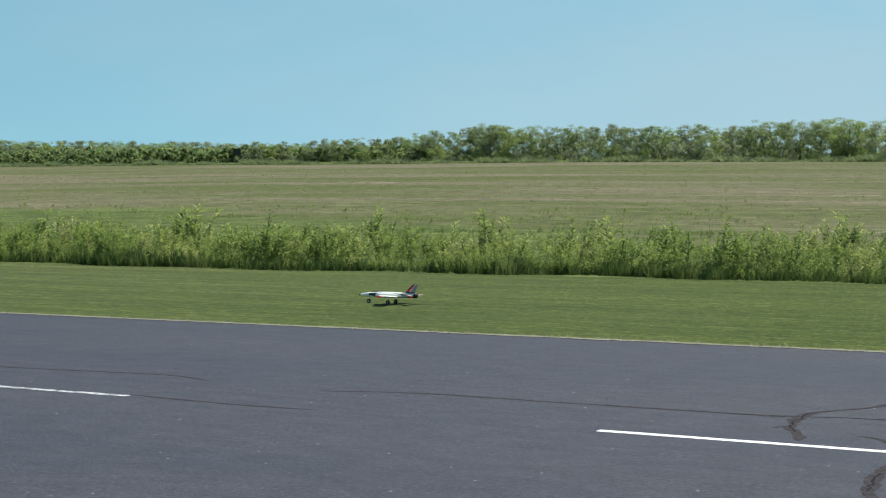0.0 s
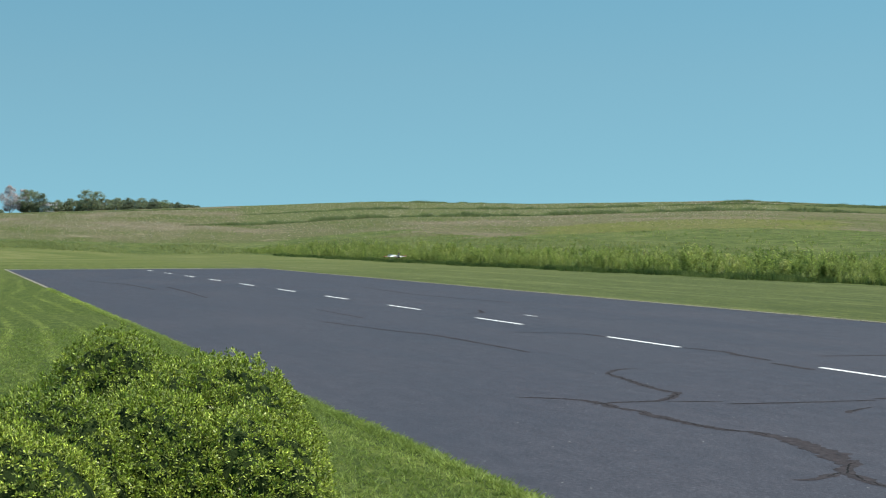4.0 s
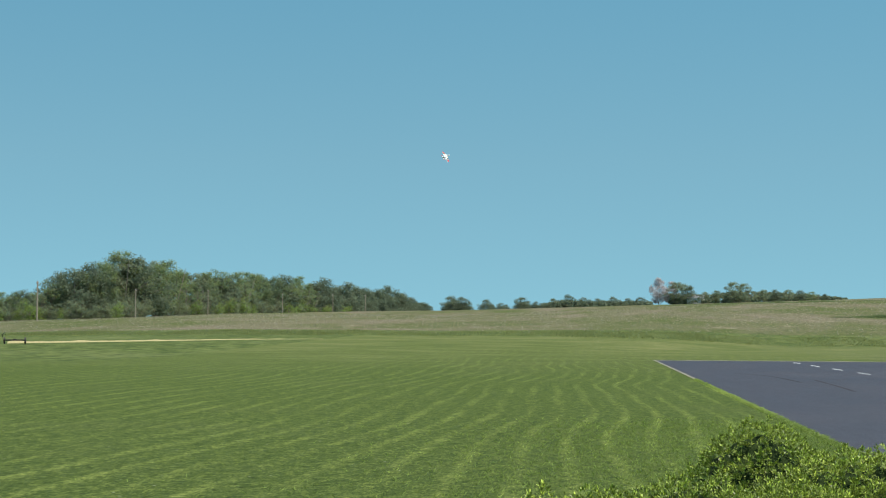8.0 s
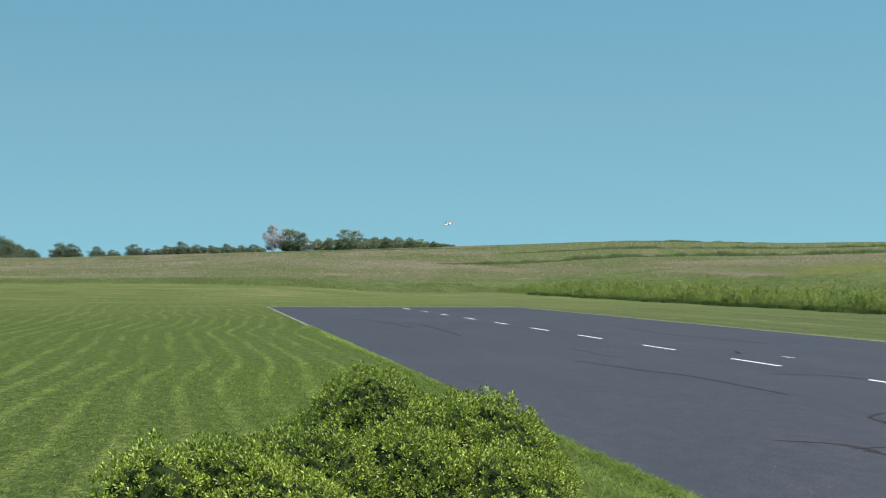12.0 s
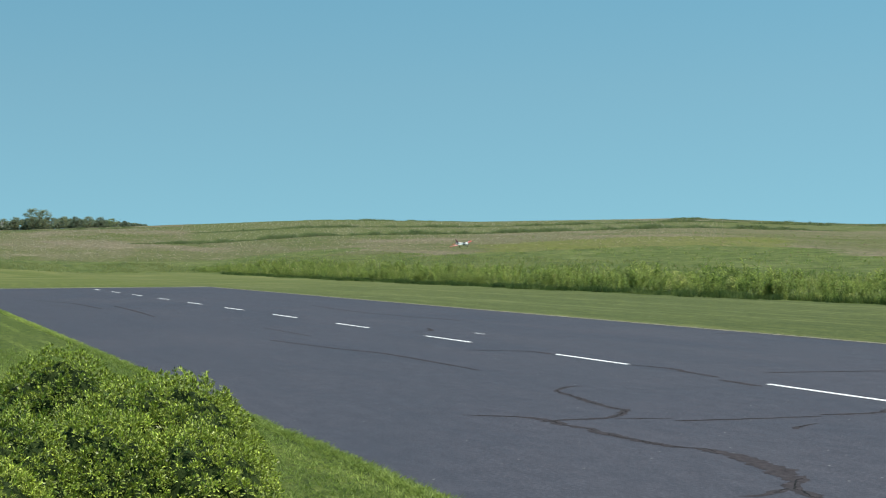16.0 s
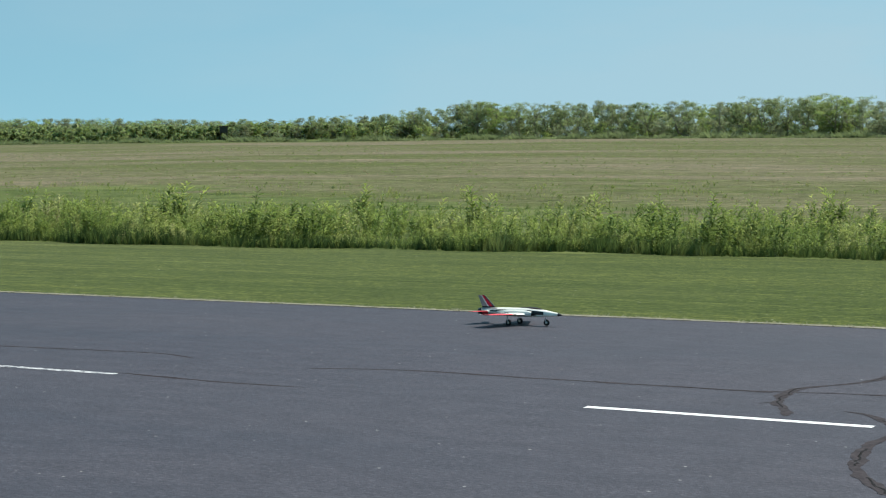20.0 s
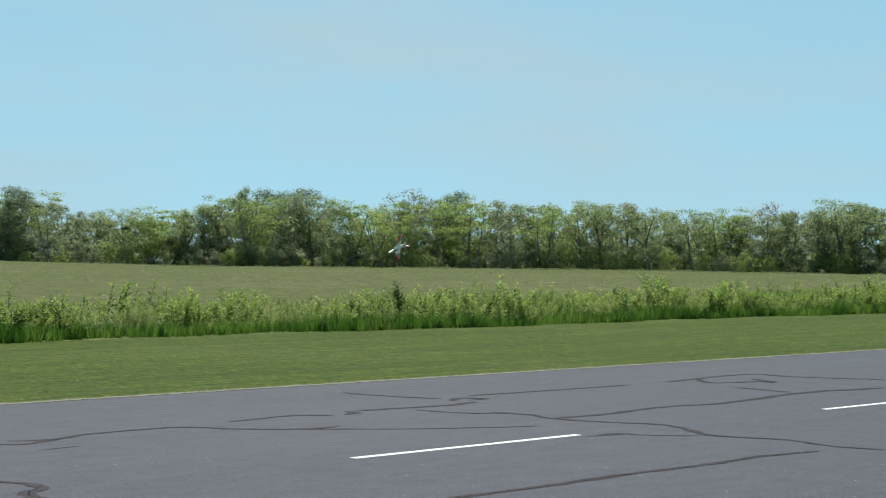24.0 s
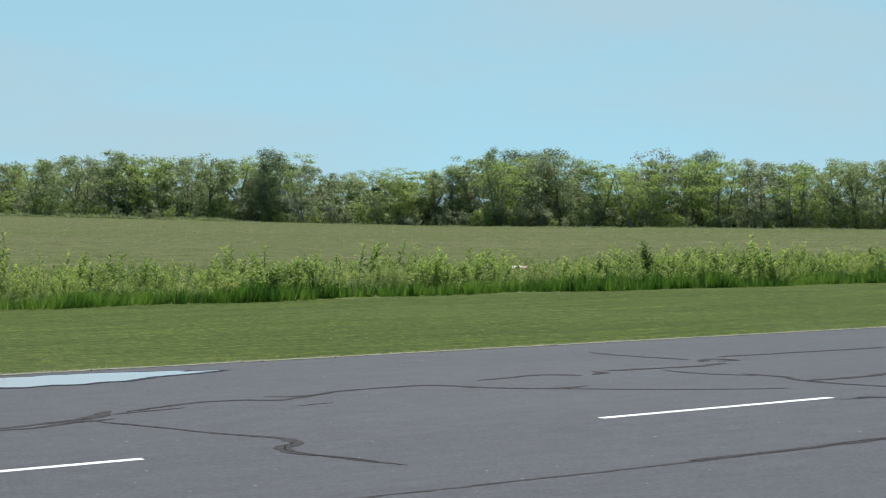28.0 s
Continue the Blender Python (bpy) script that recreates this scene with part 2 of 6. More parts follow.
    c = blend(n, l, ramp(n, l, clover.outputs["Distance"], [(0.03, (0.75, 0.75, 0.75)), (0.055, (0, 0, 0))]), c, (0.42, 0.43, 0.34))
    l.new(c, b.inputs["Base Color"])
    relief(n, l, b, fine, 0.7, 0.02)
    return m


def meadow_material():
    m, n, l, b = blank("rough_grass", 0.92, 0.1)
    fine = grain(n, l, place_of(n, l, (0.25, 0.6, 1)), 1.6, 7, 0.78)
    patch = grain(n, l, place_of(n, l, (0.05, 0.12, 1)), 1, 5, 0.6)
    c = ramp(n, l, fine, [(0.36, (0.026, 0.041, 0.009)), (0.5, (0.068, 0.092, 0.024)), (0.66, (0.155, 0.17, 0.056))])
    c = blend(n, l, span(n, l, patch, 0.48, 0.72, 0.0, 0.35), c, (0.18, 0.185, 0.08))
    l.new(c, b.inputs["Base Color"])
    relief(n, l, b, fine, 0.8, 0.12)
    return m


def field_material(name, least, most, tint=(1.0, 1.0, 1.0)):
    """Last year's stubble with young green in streaks along the rows, more of it eastwards."""
    m, n, l, b = blank(name, 0.95, 0.05)
    fine = grain(n, l, place_of(n, l, (0.5, 1.5, 1)), 1.2, 7, 0.75)
    streak = grain(n, l, place_of(n, l, (0.02, 0.09, 0.0)), 1, 8, 0.72, 0.8)
    broad = grain(n, l, place_of(n, l, (0.008, 0.024, 0.0)), 1, 6, 0.65, 0.6)
    speck = grain(n, l, place_of(n, l, (0.55, 0.35, 1)), 1.0, 4, 0.6)
    soil = ramp(n, l, fine, [(0.3, FIELD[0]), (0.55, FIELD[1]), (0.75, FIELD[2])])
    green = ramp(n, l, fine, [(0.3, FIELD[3]), (0.6, FIELD[4]), (0.75, FIELD[5])])
    mask = blend(n, l, 0.6, ramp(n, l, streak, [(0.42, (0, 0, 0)), (0.58, (1, 1, 1))]), ramp(n, l, broad, [(0.4, (0, 0, 0)), (0.56, (1, 1, 1))]))
    at = n.new("ShaderNodeSeparateXYZ")
    l.new(place_of(n, l), at.inputs["Vector"])
    sprout = blend(n, l, span(n, l, at.outputs["X"], -40, 50, least, most), mask, (1.0, 1.0, 1.0))
    c = blend(n, l, sprout, soil, blend(n, l, 1.0, green, tint, "MULTIPLY"))
    straw = grain(n, l, place_of(n, l, (0.06, 0.22, 0)), 1.0, 6, 0.72, 0.8)
    c = blend(n, l, span(n, l, straw, 0.6, 0.72, 0.0, 0.6), c, (0.33, 0.28, 0.2))
    litter = grain(n, l, place_of(n, l, (0.9, 1.8, 1)), 1.0, 5, 0.85)
    c = blend(n, l, 1.0, c, ramp(n, l, litter, [(0.34, (0.58, 0.62, 0.58)), (0.5, (1, 1, 1)), (0.66, (1.6, 1.52, 1.5))]), "MULTIPLY")
    c = blend(n, l, span(n, l, speck, 0.64, 0.7, 0.0, 0.85), c, (0.035, 0.05, 0.015))
    l.new(c, b.inputs["Base Color"])
    relief(n, l, b, fine, 0.6, 0.1)
    return m


def asphalt_material():
    m, n, l, b = blank("asphalt", 0.72, 0.27)
    w = place_of(n, l)
    stone = n.new("ShaderNodeTexVoronoi")
    stone.inputs["Scale"].default_value = 70
    l.new(w, stone.inputs["Vector"])
    chips = grain(n, l, place_of(n, l, (22, 30, 22)), 1.0, 5, 0.8)
    pale = n.new("ShaderNodeTexVoronoi")
    pale.inputs["Scale"].default_value = 4.2
    l.new(w, pale.inputs["Vector"])
    broad = grain(n, l, place_of(n, l, (0.12, 0.5, 1)), 1, 5, 0.6)
    c = ramp(n, l, chips, [(0.3, ASPH[0]), (0.55, ASPH[1]), (0.78, ASPH[2])])
    c = blend(n, l, 1.0, c, ramp(n, l, broad, [(0.3, (0.86, 0.86, 0.88)), (0.7, (1.12, 1.12, 1.1))]), "MULTIPLY")
    blotch = grain(n, l, place_of(n, l, (2.2, 4.5, 1)), 1.0, 6, 0.75)
    c = blend(n, l, 1.0, c, ramp(n, l, blotch, [(0.33, (0.8, 0.8, 0.81)), (0.5, (1, 1, 1)), (0.68, (1.24, 1.23, 1.2))]), "MULTIPLY")
    c = blend(n, l, ramp(n, l, pale.outputs["Distance"], [(0.03, (0.8, 0.8, 0.8)), (0.055, (0, 0, 0))]), c, (0.34, 0.33, 0.32))
    l.new(c, b.inputs["Base Color"])
    l.new(span(n, l, broad, 0.3, 0.7, 0.66, 0.8), b.inputs["Roughness"])
    relief(n, l, b, stone.outputs["Distance"], 0.35, 0.006)
    return m


def worn_paint():
    m, n, l, b = blank("road_paint", 0.65, 0.3)
    fac = grain(n, l, place_of(n, l, (2, 9, 1)), 3.0, 7, 0.75)
    l.new(ramp(n, l, fac, [(0.33, (0.28, 0.28, 0.29)), (0.43, (0.66, 0.66, 0.65)), (0.7, (0.8, 0.8, 0.78))]), b.inputs["Base Color"])
    return m


def faded_paint():
    m, n, l, b = blank("faded_road_paint", 0.68, 0.3)
    fac = grain(n, l, place_of(n, l, (3, 14, 1)), 2.0, 7, 0.75)
    l.new(ramp(n, l, fac, [(0.45, (0.06, 0.062, 0.075)), (0.53, (0.5, 0.5, 0.5)), (0.7, (0.74, 0.74, 0.73))]), b.inputs["Base Color"])
    return m


def tar_material():
    m, n, l, b = blank("crack_tar", 0.85, 0.15)
    fac = grain(n, l, place_of(n, l), 14, 6, 0.7)
    l.new(ramp(n, l, fac, [(0.32, (0.017, 0.0138, 0.015)), (0.5, (0.0355, 0.0287, 0.031)), (0.7, (0.06, 0.05, 0.053))]), b.inputs["Base Color"])
    relief(n, l, b, fac, 0.4, 0.004)
    return m


def bark_material(name, dark, light):
    m, n, l, b = blank(name, 0.9, 0.15)
    fac = grain(n, l, place_of(n, l, (6, 6, 1.2)), 2.0, 6, 0.7)
    l.new(ramp(n, l, fac, [(0.3, dark), (0.7, light)]), b.inputs["Base Color"])
    relief(n, l, b, fac, 0.6, 0.05)
    return m


def water_material():
    m, n, l, b = blank("puddle_water", 0.05, 0.5)
    b.inputs["Base Color"].default_value = (0.3, 0.28, 0.28, 1)
    fac = grain(n, l, place_of(n, l, (2, 2, 1)), 4, 3)
    relief(n, l, b, fac, 0.05, 0.004)
    b.inputs["IOR"].default_value = 1.33
    return m


LAWN, MEADOW, FIELD_MAT = lawn_material(), meadow_material(), field_material("stubble_field", 0.14, 0.8)
PASTURE = field_material("hill_pasture", 0.78, 0.85, (1.1, 1.12, 1.15))
YOUNG_CROP = field_material("yellowish_young_crop", 0.7, 0.9, (1.3, 1.24, 0.9))
LUSH = field_material("lush_weedy_patch", 0.6, 0.9, (0.95, 1.2, 0.85))
ASPHALT, PAINT, FADED, TAR, WATER = asphalt_material(), worn_paint(), faded_paint(), tar_material(), water_material()
BARK, PALE_BARK = bark_material("bark", (0.09, 0.08, 0.068), (0.23, 0.205, 0.175)), bark_material("pale_bark", (0.2, 0.18, 0.16), (0.45, 0.42, 0.38))
LEAF_MID = leafy("tree_leaves", *TREE_MID, through=0.75, low=0.85, gaps=0.42)
LEAF_LIGHT = leafy("young_tree_leaves", *TREE_LIGHT, through=0.75, low=0.85, gaps=0.42)
LEAF_DARK = leafy("dark_tree_leaves", *TREE_DARK, through=0.5, gaps=0.25)
LEAF_GREY = leafy("greyish_tree_leaves", *TREE_GREY, through=0.75, low=0.85, gaps=0.42)
LEAF_DEEP = leafy("shaded_wood_leaves", (0.19, 0.24, 0.125), (0.28, 0.33, 0.18), through=0.7, low=0.85)
LEAF_PALE = leafy("pale_blossom_leaves", (0.25, 0.24, 0.17), (0.42, 0.4, 0.33))
LEAF_PINK = leafy("pinkish_blossom", (0.5, 0.46, 0.47), (0.68, 0.64, 0.66), low=0.85, gaps=0.3)
LEAF_RUST = leafy("rusty_young_leaves", (0.22, 0.18, 0.13), (0.34, 0.28, 0.2), low=0.7)
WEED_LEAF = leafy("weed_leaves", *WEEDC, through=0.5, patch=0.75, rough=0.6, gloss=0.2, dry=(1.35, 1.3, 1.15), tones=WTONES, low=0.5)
# Copy of the weed leaf; its tones carry the look of the eastern light.
EAST_LEAF = leafy("weed_leaves_east", *WEEDC, through=0.5, patch=0.75, rough=0.6, gloss=0.2, dry=(1.35, 1.3, 1.15), tones=EASTERN, low=0.5)
WEED_GRASS = leafy("tall_grass_blades", *WGRASS, patch=0.5)
# Broad grass dulled in colour for the shade at the western belt's foot.
BASE_GRASS = leafy("broad_grass_blades", BGRASS[0], BGRASS[2], through=0.55, patch=0.6, tones=[(0.36, BGRASS[0]), (0.5, BGRASS[1]), (0.66, BGRASS[2])])
# The same grass left brighter, as it looks lit in the east.
VIVID_GRASS = leafy("vivid_grass_blades", VIVID[0], VIVID[2], patch=0.6, tones=[(0.36, VIVID[0]), (0.5, VIVID[1]), (0.66, VIVID[2])])
# Muted, even leaf colour with the crest's haze already in it.
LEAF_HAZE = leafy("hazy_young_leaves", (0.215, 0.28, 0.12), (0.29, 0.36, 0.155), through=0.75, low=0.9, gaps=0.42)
SHRUB_LEAF = leafy("shrub_leaves", *SHRUBC, patch=0.8, dry=(1.4, 1.34, 1.2))
# Random pale leaves stand in for glints, random dark ones for shade.
BOX_LEAF = leafy("boxwood_leaves", *BOXC, through=0.12, patch=5.0, rough=0.42, gloss=0.4, dry=(2.2, 2.1, 2.0), low=0.36)
DRY_GRASS = leafy("dry_grass_blades", (0.2, 0.2, 0.12), (0.4, 0.39, 0.28), patch=2.0)
BAND_GRASS = leafy("seeding_grass_blades", (0.2, 0.24, 0.075), (0.34, 0.355, 0.14), patch=0.2, low=0.75)
LAWN_BLADE = leafy("cut_grass_blades", (0.128, 0.19, 0.033), (0.24, 0.315, 0.075), patch=2.5, through=0.5, dry=(1.8, 1.7, 1.9), mown=True)
HEDGE_LEAF = leafy("hedge_grass_blades", (0.1, 0.14, 0.055), (0.18, 0.225, 0.1), patch=0.1)
PALE_STRAW = leafy("pale_straw_bits", (0.3, 0.27, 0.19), (0.52, 0.47, 0.36))
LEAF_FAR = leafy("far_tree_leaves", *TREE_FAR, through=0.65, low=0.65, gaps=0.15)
STUBBLE = leafy("stubble_stems", (0.2, 0.17, 0.1), (0.36, 0.31, 0.2))
DRY_SOIL = bark_material("dry_margin", (0.13, 0.125, 0.085), (0.34, 0.32, 0.25))


# ---- geometry helpers ----
def quads(name, verts, material, smooth=False):
    """One mesh of loose faces, from an array of faces by corners by xyz."""
    v = np.ascontiguousarray(verts, dtype=np.float32)
    sides = v.shape[-2]
    v = v.reshape(-1, 3)
    count = len(v)
    me = bpy.data.meshes.new(name)
    me.vertices.add(count)
    me.vertices.foreach_set("co", v.ravel())
    me.loops.add(count)
    me.loops.foreach_set("vertex_index", np.arange(count, dtype=np.int32))
    me.polygons.add(count // sides)
    me.polygons.foreach_set("loop_start", np.arange(0, count, sides, dtype=np.int32))
    me.polygons.foreach_set("loop_total", np.full(count // sides, sides, dtype=np.int32))
    me.update(calc_edges=True)
    me.materials.append(material)
    return me


def sheet(name, xs, ys, zs, materials, pick=None):
    """A grid of faces over xs by ys with the heights zs[j, i]."""
    nx, ny = len(xs), len(ys)
    gx, gy = np.meshgrid(xs, ys)
    v = np.stack([gx, gy, zs], -1).reshape(-1, 3).astype(np.float32)
    i, j = np.meshgrid(np.arange(nx - 1), np.arange(ny - 1))
    a = (j * nx + i).ravel()
    f = np.stack([a, a + 1, a + nx + 1, a + nx], -1).astype(np.int32)
    me = bpy.data.meshes.new(name)
    me.vertices.add(len(v))
    me.vertices.foreach_set("co", v.ravel())
    me.loops.add(f.size)
    me.loops.foreach_set("vertex_index", f.ravel())
    me.polygons.add(len(f))
    me.polygons.foreach_set("loop_start", np.arange(0, f.size, 4, dtype=np.int32))
    me.polygons.foreach_set("loop_total", np.full(len(f), 4, dtype=np.int32))
    for m in materials:
        me.materials.append(m)
    if pick is not None:
        mid = v[f].mean(1)
        me.polygons.foreach_set("material_index", pick(mid[:, 0], mid[:, 1]).astype(np.int32))
    me.polygons.foreach_set("use_smooth", np.ones(len(f), dtype=bool))
    me.update(calc_edges=True)
    return me


def part(name, bm, material, parent=None, label="", m=None, smooth=False):
    """A bmesh as one mesh object, a part of its parent."""
    me = bpy.data.meshes.new(name)
    bm.to_mesh(me)
    bm.free()
    for q in (material if isinstance(material, (list, tuple)) else [material]):
        me.materials.append(q)
    if smooth:
        me.polygons.foreach_set("use_smooth", np.ones(len(me.polygons), dtype=bool))
    ob = new(name, me)
    if parent is not None:
        ob.parent = parent
    if m is not None:
        ob.matrix_basis = m
    if label:
        ob["label"] = label
    return ob


def held(name, me, parent=None, m=None, label=""):
    ob = new(name, me)
    if parent is not None:
        ob.parent = parent
    if m is not None:
        ob.matrix_basis = m
    if label:
        ob["label"] = label
    return ob


def tube(bm, path, sides=6):
    """A tapered tube along path, a list of (place, radius)."""
    rings = []
    for k, (p, r) in enumerate(path):
        p = Vector(p)
        ahead = Vector(path[min(k + 1, len(path) - 1)][0]) - Vector(path[max(k - 1, 0)][0])
        turn = ahead.to_track_quat("Z", "Y").to_matrix()
        rings.append([bm.verts.new(p + turn @ Vector((math.cos(a) * r, math.sin(a) * r, 0))) for a in (2 * math.pi * s / sides for s in range(sides))])
    for low, high in zip(rings, rings[1:]):
        for s in range(sides):
            bm.faces.new((low[s], low[(s + 1) % sides], high[(s + 1) % sides], high[s]))
    bm.faces.new(rings[0][::-1])
    bm.faces.new(rings[-1])


def box(bm, x0, x1, y0, y1, z0, z1, bevel=0.0):
    made = bmesh.ops.create_cube(bm, size=1, matrix=Matrix.Translation(((x0 + x1) / 2, (y0 + y1) / 2, (z0 + z1) / 2)) @ Matrix.Diagonal((x1 - x0, y1 - y0, z1 - z0, 1)))
    if bevel:
        edges = {e for v in made["verts"] for e in v.link_edges}
        bmesh.ops.bevel(bm, geom=list(edges), offset=bevel, segments=2, affect="EDGES")


rng = np.random.default_rng(7)


# ---- the lie of the land ----
# Bearing to the left of +y, how high the crest looks from the eye, how far off it is.
CREST = [(-180, -0.28, 360), (-100, -0.36, 280), (-63.5, -0.28, 250), (-50, -0.11, 245), (-36, -0.03, 248), (-27.5, 0.20, 258), (-21, 0.39, 272),
         (-17.4, 0.64, 290), (-11.6, 0.80, 310), (-2.4, 1.02, 335), (3, 1.2, 350), (15, 1.2, 370), (25, 1.26, 395), (36.5, 1.2, 440),
         (44, 1.06, 530), (51.4, 1.0, 600), (58, 1.08, 600), (63, 1.32, 560), (70.6, 1.21, 560), (76, 1.26, 560), (82, 1.05, 570),
         (88, 0.88, 630), (94.6, 0.64, 700), (102, 0.53, 540), (110, 0.17, 440), (125, -0.1, 400), (180, -0.28, 360)]
C_AZ, C_EL, C_R = (np.array(c, dtype=float) for c in zip(*CREST))


def ground_z(x, y):
    x, y = np.asarray(x, float), np.asarray(y, float)
    az, r = np.degrees(np.arctan2(-x, y)), np.hypot(x, y)
    far = np.interp(az, C_AZ, C_R)
    top = 1.75 + far * np.tan(np.radians(np.interp(az, C_AZ, C_EL)))
    level = np.interp(az, [60, 66, 80, 84, 88, 92, 98], [104, 104, 200, 185, 140, 120, 104])
    start = np.where(np.abs(az) < 85, np.minimum(37 / np.maximum(np.cos(np.radians(az)), 0.05), level), level)
    s = np.clip((r - start) / (far - start), 0, None)
    rise = np.where(s < 1, np.clip(s, 0, 1) ** 1.12, 1) * top
    fall = np.clip(r - far - 25, 0, None) * 0.012
    return np.where(s > 0, rise - fall, 0.0) - 0.008 + np.where(r > 60, 0.25 * np.sin(x * 0.021) * np.sin(y * 0.017) * np.clip((r - 60) / 200, 0, 1), 0)


def spot(az, r):
    a = radians(az)
    x, y = -math.sin(a) * r, math.cos(a) * r
    return x, y, float(ground_z(x, y))


def steps(core0, core1, step, grow, far, low):
    mid = np.arange(core0, core1 + step / 2, step)
    out, d = [], step
    right, left = core1, core0
    rights, lefts = [], []
    while right < far:
        d = min(d * grow, 14) if right < 900 else d * 1.15
        right += d
        rights.append(right)
    d = step
    while left > low:
        d = min(d * grow, 14) if left > -900 else d * 1.15
        left -= d
        lefts.append(left)
    return np.concatenate([lefts[::-1], mid, rights])


def ground():
    xs, ys = steps(-440, 120, 4, 1.06, 4300, -4300), steps(-66, 270, 4, 1.06, 4300, -4300)
    ys = np.sort(np.append(ys, 34.0))
    gx, gy = np.meshgrid(xs, ys)

    def zone(x, y):
        r = np.hypot(x, y)
        lawn = (y < 34) & (x > -192) & ~((x < -82) & (y < -24))
        ragged = 4 * np.sin(x * 0.071) + 3 * np.sin(x * 0.19 + 1) + 2 * np.sin(x * 0.43 + y)
        back = np.interp(x, [-235, -184, -176, -130, -80, -26, 8], [58, 64, 94, 86, 82, 58, 41])
        meadow = ~lawn & (((y < 34) & (x > -226)) | ((y < back + ragged * np.clip((8 - x) / 60, 0, 1)) & (x > -235)))
        az = np.degrees(np.arctan2(-x, y))
        share = r / np.interp(az, C_AZ, C_R)
        meadow |= ~lawn & (share > 0.9) & (az > -20) & (az < 50)
        out = np.where(lawn, 0, np.where(meadow, 1, 2))
        bare = out == 2
        line = share + ragged * 0.004
        out[bare & (az > 57) & (az < 80) & (line > 0.63) & ~((az < 65) & (share > 0.86))] = 3
        out[bare & (az > 60) & (az < 70) & (line > 0.3) & (line < 0.48 - 0.012 * np.abs(az - 65))] = 4
        out[bare & (np.abs(az - 51.2) < 2.2 + 0.2 * ragged) & (line > 0.38) & (line < 0.74)] = 5
        return out
    me = sheet("ground", xs, ys, ground_z(gx, gy), [LAWN, MEADOW, FIELD_MAT, PASTURE, YOUNG_CROP, LUSH], zone)
    tagged(new("ground", me), "mown green grass with stubble fields rising beyond", "ground", kind="structure")


ground()

# ---- the landing strip ----
NEAR_EDGE, FAR_EDGE, WEST_END, EAST_END, MIDDLE = 3.9, 18.92, -101.0, 110.0, 11.54


def landing_strip():
    bm = bmesh.new()
    xs = np.arange(WEST_END, EAST_END + 0.1, 0.5)
    rows = []
    for x in xs:
        wob = [0.05 * noise.noise((x * 0.9, k * 7.0, 0)) + 0.04 * noise.noise((x * 3.1, k * 9.0, 3)) for k in range(2)]
        rows.append([bm.verts.new((x, NEAR_EDGE + wob[0], -0.06)), bm.verts.new((x, NEAR_EDGE + wob[0], 0)), bm.verts.new((x, FAR_EDGE + wob[1], 0)), bm.verts.new((x, FAR_EDGE + wob[1], -0.06))])
    for a, b in zip(rows, rows[1:]):
        for k in range(3):
            bm.faces.new((a[k], b[k], b[k + 1], a[k + 1]))
    bm.faces.new(rows[0])
    bm.faces.new(rows[-1][::-1])
    bmesh.ops.recalc_face_normals(bm, faces=bm.faces)
    strip = part("runway", bm, ASPHALT)
    return tagged(strip, "dark grey asphalt landing strip with cracks", "runway", kind="structure")


STRIP = landing_strip()


def dashes():
    """Painted centre line, one slab of paint a dash, with worn ends."""
    def dash(x0, x1, y, mat_, width=0.1):
        bm = bmesh.new()
        n = 12
        low, high = [], []
        for k in range(n + 1):
            x = x0 + (x1 - x0) * k / n
            low.append((x, y - width / 2 + 0.008 * noise.noise((x * 5, 0, 1)), 0.0012))
            high.append((x, y + width / 2 + 0.008 * noise.noise((x * 5, 4, 1)), 0.0012))
        vl, vh = [bm.verts.new(p) for p in low], [bm.verts.new(p) for p in high]
        for k in range(n):
            bm.faces.new((vl[k], vl[k + 1], vh[k + 1], vh[k]))
        part("centre_line_dash", bm, mat_, STRIP, "worn white paint dash")
    for k in range(-13, 14):
        x0 = -5.2 + 7.643 * k
        if not WEST_END < x0 < EAST_END - 4:
            continue
        if k == 0:
            for a, b in ((0, 2.17), (2.3, 3.1)):
                dash(x0 + a, x0 + b, MIDDLE, PAINT)
        else:
            dash(x0, x0 + 3.1, MIDDLE, FADED if k == -1 else PAINT)
    dash(-36.75, -35.95, 13.03, FADED, 0.12)


dashes()

